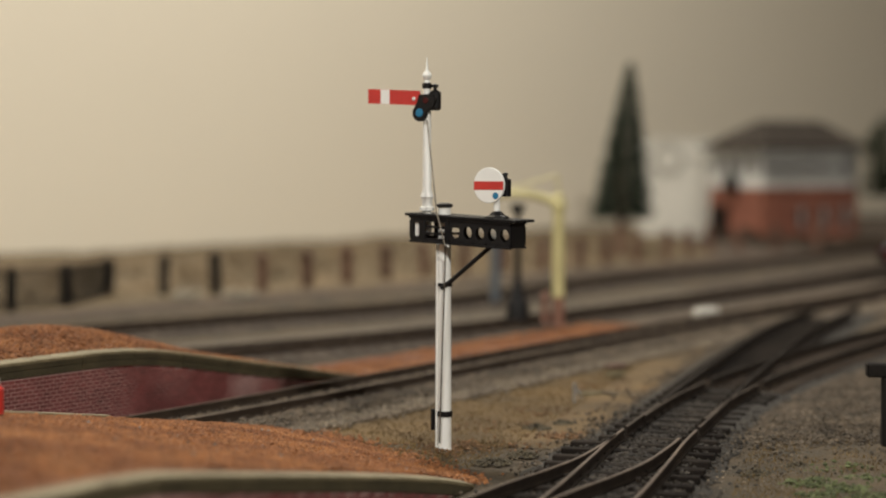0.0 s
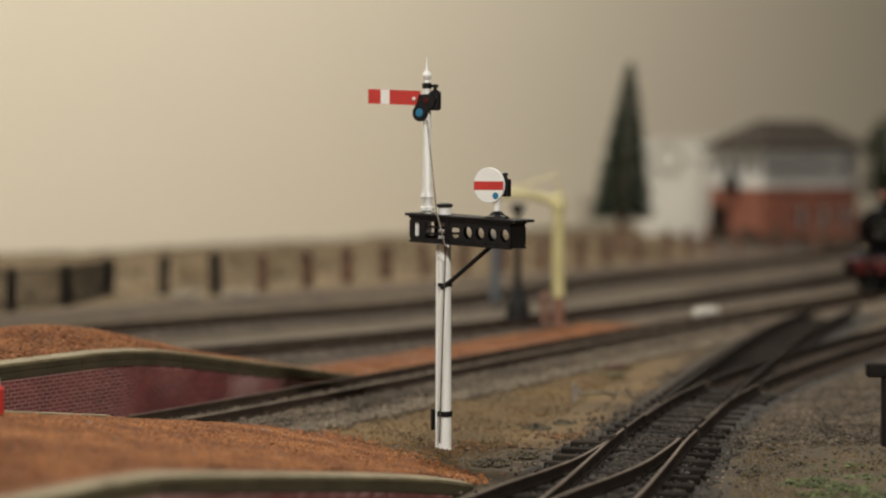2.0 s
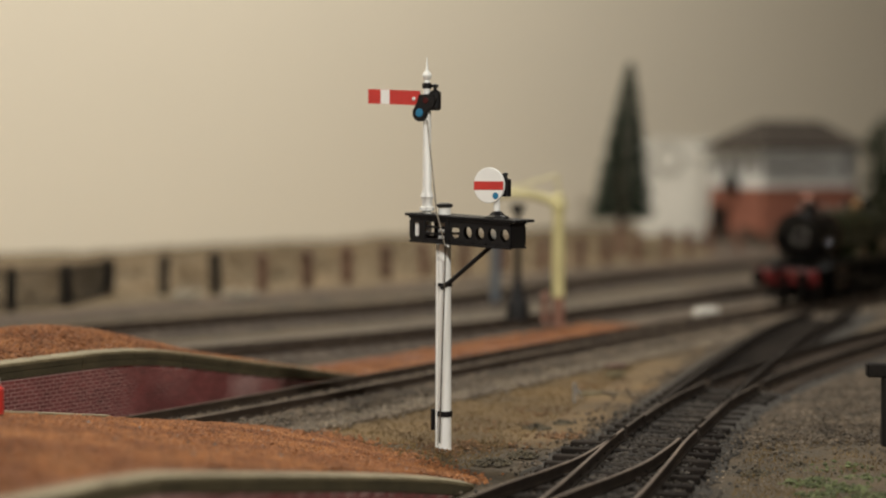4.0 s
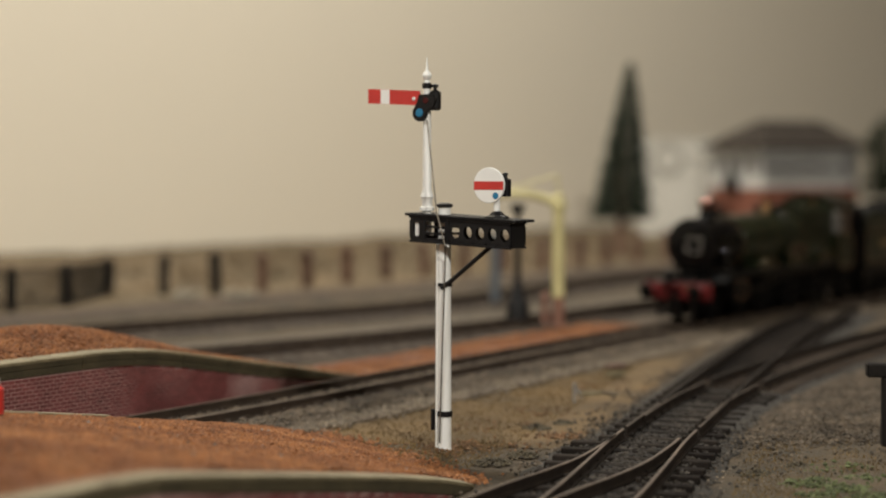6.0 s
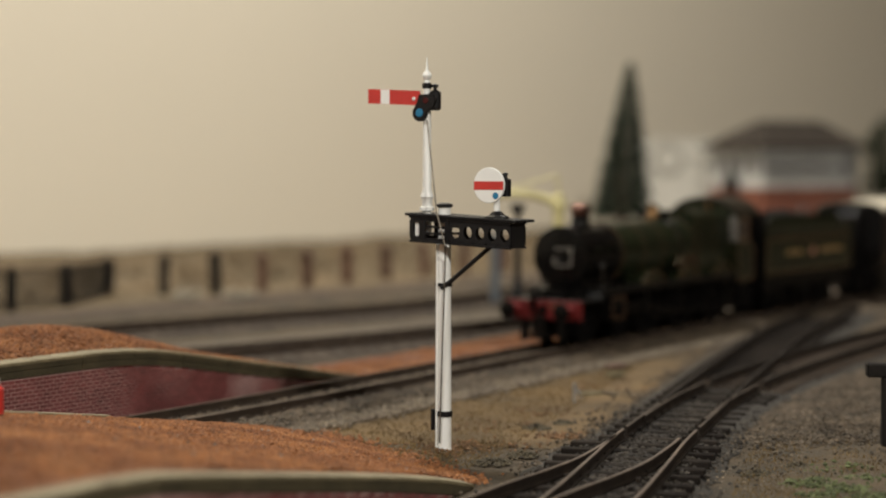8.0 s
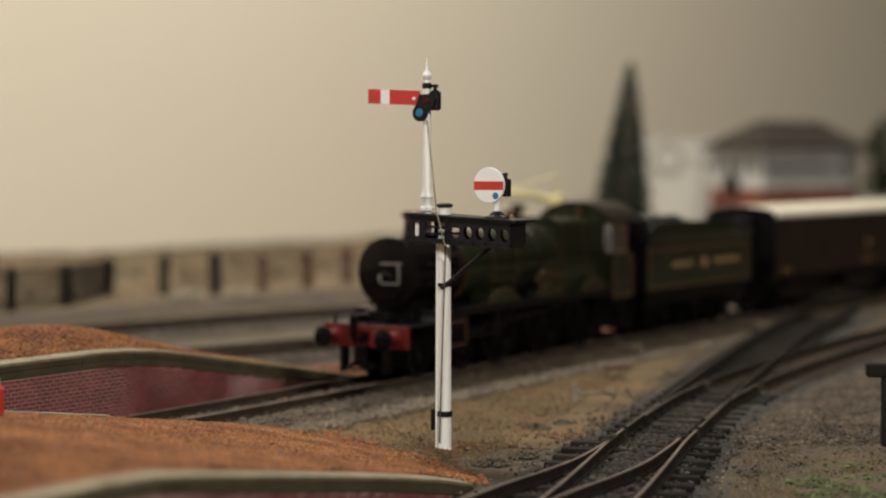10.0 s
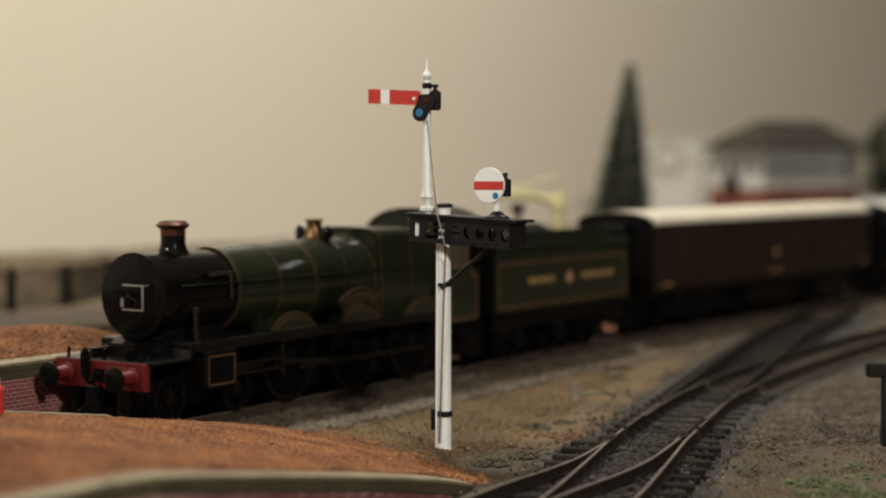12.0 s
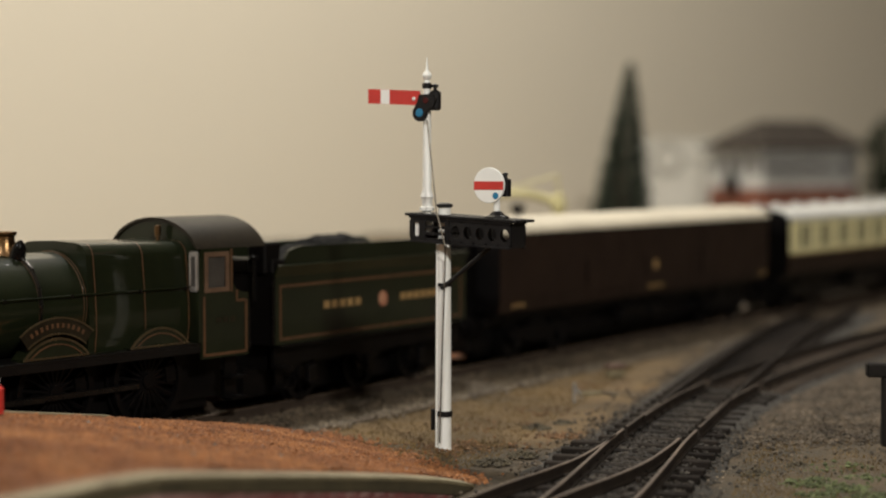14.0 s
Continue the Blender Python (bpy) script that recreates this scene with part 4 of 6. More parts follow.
    for u in (42.2, 60, 76, 91, 104.6):
        r = 13.0 - (106 - u) * 0.0203
        band = part("boiler_band", lathe(fresh(), (-u - 0.5, 0, BZ), (1, 0, 0), [(0, r - 0.1), (0.2, r + 0.14), (0.5, r + 0.24), (0.8, r + 0.14), (1.0, r - 0.1)], 40, False), M_GREEN, L, "green boiler band with orange edges", True)
        for k in (0.0, 0.85):
            part("lining", lathe(fresh(), (-u - 0.5 + k, 0, BZ), (1, 0, 0), [(0, r - 0.2), (0, r + 0.17), (0.11, r + 0.17), (0.11, r - 0.2)], 40, False), M_LINING, band, "orange line")
    # firebox with square shoulders
    rings = []
    for x in (-144.5, -105.5):
        w, t = (13.2, 48.4) if x > -120 else (12.8, 47.6)
        sec = [(w - 0.6, 21.2), (w + 0.1, 26), (w + 0.1, 31), (w - 0.25, 37), (w - 0.8, t - 5.0)]
        sec += [(w - 4.7 + 3.8 * math.cos(a), t - 3.8 + 3.8 * math.sin(a)) for a in (math.radians(k) for k in (8, 30, 50, 70))]
        sec += [(w - 5.2, t), (0, t + 0.35)]
        full = sec + [(-y, z) for y, z in reversed(sec[:-1])]
        rings.append([(x, y, z) for y, z in full])
    fb = part("firebox", ring_loft(fresh(), rings), M_GREEN, L, "dark green flat-topped firebox", True)
    for u in (107.5, 124, 139.5):
        k = (u - 105.5) / 39
        rr = [tuple(np.array(p) * (1 - k) + np.array(q) * k) for p, q in zip(rings[1], rings[0])]
        rr = [(-u, y * 1.012, BZ + (z - BZ) * 1.012) for _, y, z in rr]
        part("lining", ring_loft(fresh(), [[(x - 0.35, y, z) for x, y, z in rr], [(x + 0.0, y, z) for x, y, z in rr]], True, False), M_LINING, fb, "orange line")
    bm = fresh()
    for x in (-112, -122, -131):
        rod(bm, (x, 7, 45), (x, 7, 47.2), 0.5)
    part("washout_plug", bm, M_GREEN, L, "small green fittings on the firebox top")
    # chimney, safety valve
    part("chimney", lathe(fresh(), (-UCH, 0, 43.0), (0, 0, 1), [(0, 5.2), (0.9, 4.4), (2.2, 3.7), (3.6, 3.35), (6.2, 3.3)], 28), M_LOCOBLACK, L, "black chimney", True)
    part("chimney_cap", lathe(fresh(), (-UCH, 0, 48.6), (0, 0, 1), [(0, 3.35), (1.7, 3.4), (2.6, 4.5), (2.9, 4.6), (3.2, 4.2), (3.9, 3.5), (3.4, 3.0), (1.0, 2.8)], 28, False), M_COPPER, L, "copper chimney cap", True)
    part("safety_valve", lathe(fresh(), (-91.0, 0, 45.0), (0, 0, 1), [(0, 3.9), (0.8, 3.4), (2.2, 2.7), (4.4, 2.2), (5.3, 2.2), (5.8, 2.7), (6.4, 2.7), (6.5, 1.9), (5.8, 1.7)], 26), M_BRASS, L, "polished brass safety valve cover", True)
    for sgn in (-1, 1):
        part("top_feed", lathe(fresh(), (-91.0, sgn * 3.7, 43.6), (0, sgn * 0.35, 1), [(0, 2.2), (2.6, 1.9), (4.4, 1.7), (5.6, 1.0), (6.2, 0.3)], 12), M_LOCOBLACK, L, "dark clack box", True)
        part("feed_pipe", wire(fresh(), [(-91, sgn * 5.6, 45.6), (-91, sgn * 9.6, 42.6), (-91, sgn * 12.2, 38.2), (-91, sgn * 13.0, 34.0), (-91, sgn * 12.4, 29.5)], 0.5, 6), M_STEEL, L, "thin bright feed pipe")
        part("handrail", wire(fresh(), [(-140, sgn * 13.6, 35.8), (-104, sgn * 13.4, 35.8), (-44, sgn * 12.4, 35.8), (-18, sgn * 12.0, 35.8)], 0.28, 6), M_GREEN, L, "thin boiler handrail")
        for x in (-24, -44, -62, -80, -100, -122, -138):
            yk = 11.5 + (-x - 20) * 0.0165
            part("handrail_knob", rod(fresh(), (x, sgn * (yk - 0.4), 35.8), (x, sgn * (yk + 0.95), 35.8), 0.34, 0.42, 8), M_STEEL, L, "small bright handrail knob")
        bm = fresh()
        rod(bm, (-22.5, sgn * 13.2, 21.2), (-22.5, sgn * 12.6, 29.0), 0.75, n=10)
        lathe(bm, (-22.5, sgn * 12.6, 28.2), (0, 0, 1), [(0, 0.8), (0.6, 1.2), (1.5, 1.2), (2.0, 0.6)], 10)
        part("steam_pipe", bm, M_GLOSS, L, "black vertical pipe beside the smokebox", True)
        bm = fresh()
        box(bm, -40, -28.5, sgn * 11.2 - 1.3, sgn * 11.2 + 1.3, 38.2, 39.0, 0.1)
        rod(bm, (-39.5, sgn * 11.2, 38.2), (-29, sgn * 11.2, 38.2), 0.6)
        rod(bm, (-38.5, sgn * 11.6, 38.2), (-38.5, sgn * 12.0, 31.5), 0.5)
        part("ejector", bm, M_GLOSS, L, "black flat fitting on the smokebox flank")
        # cylinders and rods
        cyl = part("cylinder", box(fresh(), -34.4, -21.4, sgn * 14.6 - 2.6, sgn * 14.6 + 2.6, 8.2, 19.0, 0.7), M_LOCOBLACK, L, "black cylinder with a lined panel")
        y = sgn * 17.2
        y0, y1 = min(y, y + sgn * 0.08), max(y, y + sgn * 0.08)
        for x0, x1, z0, z1 in ((-33.4, -22.4, 16.9, 17.4), (-33.4, -22.4, 9.4, 9.9), (-33.4, -32.9, 9.4, 17.4), (-22.9, -22.4, 9.4, 17.4)):
            part("lining", box(fresh(), x0, x1, y0, y1, z0, z1), M_LINING, cyl, "orange line")
        bm = fresh()
        for z in (10.9, 13.6):
            box(bm, -58, -34.2, sgn * 13.4 - 0.7, sgn * 13.4 + 0.7, z - 0.35, z + 0.35)
        box(bm, -58.6, -57.2, sgn * 11.5 - 2.6, sgn * 11.5 + 2.6, 9, 20)
        rod(bm, (-50, sgn * 13.4, 12.2), (-34.2, sgn * 13.4, 12.2), 0.5)
        part("slide_bar", bm, M_STEEL, L, "dull steel slide bars")
        # splashers
        for u, r, named in ((U1 - 4.5, 13.2, 0), (U2 - 4.2, 13.2, 1), (U3 - 1.0, 13.2, 0)):
            half = [(-u + r * math.cos(t), 13.0 + r * math.sin(t)) for t in (math.radians(a) for a in range(34, 147, 7))]
            poly = [(x, z) for x, z in half if z >= 21.0]
            poly = [(poly[0][0], 21.1)] + poly + [(poly[-1][0], 21.1)]
            ya, yb = sorted((sgn * 10.5, sgn * 15.0))
            sp = part("splasher", prism(fresh(), poly, "y", ya, yb), M_GREEN, L, "green wheel splasher with brass beading")
            ye0, ye1 = sorted((sgn * 15.0, sgn * 15.35))

            def hoop(ro, ri, a0, a1):
                aa = [math.radians(a0 + (a1 - a0) * k / 14) for k in range(15)]
                edge = [(-u + ro * math.cos(t), 13.0 + ro * math.sin(t)) for t in aa] + [(-u + ri * math.cos(t), 13.0 + ri * math.sin(t)) for t in reversed(aa)]
                return ring_loft(fresh(), [[(x, yy, z) for x, z in edge] for yy in (ye0, ye1)])

            part("beading", hoop(r + 0.15, r - 0.45, 40, 140), M_BEAD, sp, "brass beading")
            part("beading", box(fresh(), poly[-1][0] + 0.4, poly[0][0] - 0.4, ye0, ye1, 21.4, 21.85), M_BEAD, sp, "brass beading along the foot")
            part("inner_line", hoop(r - 1.3, r - 1.6, 46, 134), M_LINING, sp, "thin orange line")
            if named:
                plate = part("name_plate", hoop(18.2, 14.2, 52, 128), M_DULLBRASS, L, "curved dark name plate with brass edges")
                ye0, ye1 = sorted((sgn * 15.3, sgn * 15.55))
                part("plate_edge", hoop(18.3, 17.9, 51.5, 128.5), M_BEAD, plate, "brass edge")
                part("plate_edge", hoop(14.5, 14.1, 51.5, 128.5), M_BEAD, plate, "brass edge")
                for k in range(11):
                    part("letter_bar", hoop(16.8, 15.7, 60 + k * 5.8, 62.6 + k * 5.8), M_LINING, plate, "raised brass mark")
        part("sand_box", prism(fresh(), [(-52, 21.2), (-56.5, 21.2), (-53.2, 27.0), (-52.2, 27.0)], "y", sgn * 8.6 - 1.2, sgn * 8.6 + 1.2), M_GREEN, L, "green stay ahead of the splasher")
        # wheels
        for u in (U1, U2, U3):
            wheel_part(L, u, sgn * 8.9, 12.0, 20, sgn)
        for u in (16.0, 43.0):
            wheel_part(L, u, sgn * 8.6, 6.2, 10, sgn)
        r1 = part("coupling_rod", box(fresh(), -(U3 - U2) - 1.2, (U2 - U1) + 1.2, -0.4, 0.4, -0.8, 0.8, 0.2), M_STEEL, L, "dull steel coupling rod")
        RODS.append((r1, -U2, sgn * 10.7, sgn, "couple"))
        r2 = part("connecting_rod", box(fresh(), 0, 46.0, -0.4, 0.4, -0.9, 0.7, 0.2), M_STEEL, L, "dull steel connecting rod")
        RODS.append((r2, -U2, sgn * 11.9, sgn, "connect"))
        # cab side with window
        ya, yb = sorted((sgn * 15.7, sgn * 16.4))
        bm = fresh()
        box(bm, -158.7, -141, ya, yb, 16.8, 33.5)
        box(bm, -142.6, -141, ya, yb, 33.5, 46.0)
        box(bm, -152.8, -150.6, ya, yb, 33.5, 46.0)
        box(bm, -150.6, -142.6, ya, yb, 44.2, 46.0)
        box(bm, -150.6, -142.6, ya, yb, 33.5, 34.6)
        curve = [(-152.8 - 5.9 * (1 - math.cos(t)), 33.5 + 3.4 * (1 - math.sin(t))) for t in (math.radians(a) for a in range(0, 91, 15))]
        prism(bm, [(-152.8, 33.5)] + curve, "y", ya, yb)
        cs = part("cab_side", bm, M_GREEN, L, "green cab side with window and orange lining")
        yo = sgn * 16.4
        y0, y1 = sorted((yo, yo + sgn * 0.1))
        for x0, x1, z0, z1 in ((-158.2, -157.4, 17.4, 31.6), (-142.4, -141.6, 17.4, 33.2), (-158, -142, 17.4, 18.1), (-157.6, -154.0, 31.2, 31.9), (-154.6, -153.9, 31.2, 34.4), (-152.6, -151.9, 34.0, 45.4)):
            part("lining", box(fresh(), x0, x1, y0, y1, z0, z1), M_LINING, cs, "orange line")
        bm = fresh()
        for x0, x1, z0, z1 in ((-151.2, -149.9, 34.2, 44.8), (-143.3, -142.0, 34.2, 44.8), (-149.9, -143.3, 34.2, 35.4), (-149.9, -143.3, 43.6, 44.8)):
            box(bm, x0, x1, y0, y1 + (0.2 if sgn > 0 else 0), z0, z1)
        part("window_frame", bm, M_TANFRAME, cs, "copper coloured window frame")
        part("window_glass", box(fresh(), -150.4, -142.8, sgn * 16 - 0.1, sgn * 16 + 0.1, 34.8, 44.0), M_CABPANE, cs, "dark cab window pane")
        for k in range(3):
            part("number_bar", box(fresh(), -153.4 + k * 2.6, -151.6 + k * 2.6, y0, y1, 26.0, 27.4), M_DULLBRASS, cs, "dull brass mark")
        part("handrail", wire(fresh(), [(-159.2, sgn * 16.2, 18), (-159.2, sgn * 16.2, 32)], 0.3, 6), M_STEEL, cs, "thin bright handrail")
        bm = fresh()
        for z in (5.0, 10.5):
            box(bm, -158.5, -152, sgn * 14.5 - 2, sgn * 14.5 + 2, z, z + 0.6)
        box(bm, -157.6, -153, sgn * 12.6 - 0.3, sgn * 12.6 + 0.3, 5, 17)
        part("cab_step", bm, M_UNDER, L, "black cab steps")
    # cab front, roof, backhead
    bm = fresh()
    arch = [(16.4 * math.cos(t), 43.0 + 10.2 * math.sin(t)) for t in (math.radians(a) for a in range(0, 181, 12))]
    prism(bm, [(16.4, 21.2)] + arch + [(-16.4, 21.2)], "x", -140.9, -140.1)
    part("cab_front", bm, M_GREEN, L, "green cab front")
    for sgn in (-1, 1):
        # the pale frame colour carries the highlight along the cab's front edge
        sw = part("spectacle_window", box(fresh(), -140.1, -139.6, *sorted((sgn * 13.4, sgn * 16.3)), 34.6, 45.2, 0.5), M_FRAME, L, "window in the cab front, frame kept pale for its highlight")
        part("pane", box(fresh(), -139.7, -139.5, *sorted((sgn * 14.2, sgn * 15.6)), 36.0, 43.8), M_CABPANE, sw, "dark pane")
    bm = fresh()
    outer = [(17.2 * math.cos(t), 42.6 + 11.2 * math.sin(t)) for t in (math.radians(a) for a in range(16, 165, 6))]
    inner = [(16.6 * math.cos(t), 42.4 + 10.6 * math.sin(t)) for t in (math.radians(a) for a in range(164, 15, -6))]
    prism(bm, outer + inner, "x", -165.4, -139.4)
    part("cab_roof", bm, M_CABROOF, L, "dark grey curved cab roof", True)
    part("backhead", box(fresh(), -148, -144.7, -9, 9, 21, 40, 0.8), M_LOCOBLACK, L, "black firebox backhead")
    part("whistle", lathe(fresh(), (-138.0, 3.5, 47.4), (0, 0, 1), [(0, 0.5), (1.5, 0.5), (1.6, 0.9), (4.2, 0.9), (4.4, 0.4)], 10), M_BRASS, L, "brass whistle", True)
    # bogie
    bm = fresh()
    for y in (-5.4, 5.4):
        box(bm, -50, -9, y - 0.5, y + 0.5, 3.6, 9.6)
    box(bm, -32, -27, -5, 5, 5, 12)
    part("bogie_frame", bm, M_UNDER, L, "black leading bogie frame")
    return L


def tender():
    T = thing("tender", "dark green coal tender with orange lining and gold marks", "tender")
    W = 100.3
    bm = fresh()
    for y in (-12.5, 12.5):
        prism(bm, [(-W + 1, 17), (-1, 17), (-1, 11), (-8, 8), (-14, 11.5), (-40, 11.5), (-44, 8), (-50, 8), (-54, 11.5), (-W + 16, 11.5), (-W + 8, 8), (-W + 1, 11)], "y", y - 0.5, y + 0.5)
    box(bm, -W + 2, -2, -9, 9, 10, 17)
    for y in (-13.2, 13.2):
        for u in (18, 47, 76):
            box(bm, -u - 2, -u + 2, y - 0.9, y + 0.9, 5.0, 10.5, 0.3)
    part("frame", bm, M_UNDER, T, "black outside frame with axle boxes")
    # solid block added to make the tender's shaded underside dark
    part("gear_block", box(fresh(), -W + 3, 4, -6, 6, 2.4, 10.2), M_UNDER, T, "black block for brake gear and scoop, filling in the dark below")
    part("running_plate", box(fresh(), -W, 0, -16.2, 16.2, 16.6, 17.5, 0.15), M_LOCOBLACK, T, "black running plate")
    bm = fresh()
    sec = [(15.4, 17.5), (15.4, 36.5), (16.2, 38.6), (16.6, 39.6), (16.1, 39.8), (15.0, 37.2), (-15.0, 37.2), (-16.1, 39.8), (-16.6, 39.6), (-16.2, 38.6), (-15.4, 36.5), (-15.4, 17.5)]
    ring_loft(bm, [[(x, y, z) for y, z in sec] for x in (-W + 1, 1.2)])
    part("tank", bm, M_GREEN, T, "green tank with flared top")
    # coal rails and front bulkhead
    for sgn in (-1, 1):
        bm = fresh()
        prism(bm, [(-5, 37.2), (-5, 41.6), (-7, 43.6), (-11, 44.6), (-82, 44.6), (-86, 43.0), (-86, 37.2)], "y", sgn * 13.6 - 0.4, sgn * 13.6 + 0.4)
        part("coal_plate", bm, M_GREEN, T, "green raised coal plate")
        ya = sgn * 15.4
        y0, y1 = sorted((ya, ya + sgn * 0.1))
        for x0, x1, z0, z1 in ((-W + 4, -0.6, 33.4, 34.2), (-W + 4, -0.6, 18.6, 19.4), (-W + 4, -W + 4.8, 19.4, 33.4), (-1.4, -0.6, 19.4, 33.4)):
            part("lining", box(fresh(), x0, x1, y0, y1, z0, z1), M_LINING, T, "orange line")
        for c, n, step in ((-30.5, 5, 3.9), (-73.5, 7, 3.7)):
            for i in range(n):
                x = c + (i - (n - 1) / 2) * step
                part("letter_bar", box(fresh(), x - 1.4, x + 1.4, y0, y1, 26.2, 28.4), M_GOLD, T, "gold painted mark")
        part("crest", lathe(fresh(), (-51.5, ya - 0.05 * sgn, 27.2), (0, sgn, 0), [(0, 2.4), (0.2, 2.3)], 16), M_CREST, T, "small round crest")
        bm = fresh()
        for z in (5.0, 10.5):
            box(bm, -6, -1, sgn * 14.5 - 2, sgn * 14.5 + 2, z, z + 0.6)
        box(bm, -5.4, -2, sgn * 12.6 - 0.3, sgn * 12.6 + 0.3, 5, 17)
        part("step", bm, M_UNDER, T, "black tender steps")
        part("handrail", wire(fresh(), [(2.4, sgn * 15.4, 18), (2.4, sgn * 15.4, 35)], 0.3, 6), M_STEEL, T, "thin handrail")
        for u in (18, 47, 76):
            wheel_part(T, u, sgn * 8.6, 8.0, 10, sgn)
    bm = fresh()
    box(bm, 1.2, 2.0, -15.2, 15.2, 17.5, 37.0)
    box(bm, -4.6, 1.4, -14.6, 14.6, 37.2, 41.4, 0.5)
    for y in (-10.5, 10.5):
        box(bm, -3.6, 3.6, y - 3.2, y + 3.2, 37.2, 46.2, 0.6)
        rod(bm, (4.2, y, 30), (4.2, y, 42), 0.5)
        lathe(bm, (4.2, y, 41.5), (0, 0, 1), [(0, 0.4), (0.3, 1.6), (0.9, 1.6), (1.2, 0.4)], 10)
    part("bulkhead", bm, M_UNDER, T, "black front bulkhead with tool lockers and brake handles")
    rng = np.random.default_rng(5)
    bm = fresh()
    nx, ny = 34, 14
    rows = []
    for i in range(nx + 1):
        row = []
        for j in range(ny + 1):
            x, y = -8 - 72 * i / nx, -13 + 26 * j / ny
            hump = 8.2 * math.exp(-((x + 45) / 26) ** 2) * (1 - (y / 14) ** 2)
            row.append(bm.verts.new((x + rng.uniform(-.4, .4), y + rng.uniform(-.4, .4), 38.2 + hump + rng.uniform(-0.9, 0.9))))
        rows.append(row)
    for a, b in zip(rows, rows[1:]):
        for j in range(ny):
            bm.faces.new((a[j], a[j + 1], b[j + 1], b[j]))
    part("coal", bm, M_COAL, T, "heaped black coal")
    bm = fresh()
    box(bm, -W + 2, -86.2, -14, 14, 37.2, 38.6, 0.4)
    lathe(bm, (-92, 0, 38.6), (0, 0, 1), [(0, 5), (2.2, 5), (2.6, 4)], 20)
    part("rear_deck", bm, M_LOCOBLACK, T, "black rear deck with filler lid")
    for y in (-11.4, 11.4):
        part("buffer", lathe(fresh(), (-W, y, 13.7), (-1, 0, 0), [(0, 2.4), (3.5, 1.8), (5.0, 1.0), (5.2, 3.2), (6.0, 3.2)], 16), M_UNDER, T, "black rear buffer", True)
    return T


# base colour lifted to stand in for grey reflections in the glass
M_CABPANE = mat("cab_glass_reflecting_grey", (0.07, 0.062, 0.054), (0.04, 0.036, 0.032), 0.1, scale=150, bump=0)
M_CREST = mat("cream_red_crest", (0.45, 0.26, 0.16), (0.3, 0.1, 0.06), 0.5, scale=500, bump=0)


def bogie(V, u, wheel_r=6.4):
    bm = fresh()
    for y in (-11.6, 11.6):
        prism(bm, [(-u - 21, 9.4), (-u - 17, 10.8), (-u + 17, 10.8), (-u + 21, 9.4), (-u + 21, 7.2), (-u + 12, 7.4), (-u + 6, 5.2), (-u - 6, 5.2), (-u - 12, 7.4), (-u - 21, 7.2)], "y", y - 0.6, y + 0.6)
        for k in (-16, 16):
            box(bm, -u + k - 2, -u + k + 2, y - 1.2, y + 1.2, 4.6, 9.0, 0.3)
    box(bm, -u - 5, -u + 5, -11, 11, 8, 13)
    part("bogie_frame", bm, M_UNDER, V, "black bogie frame with axle boxes")
    for sgn in (-1, 1):
        for k in (-16, 16):
            wheel_part(V, u + k, sgn * 8.6, wheel_r, 0, sgn)


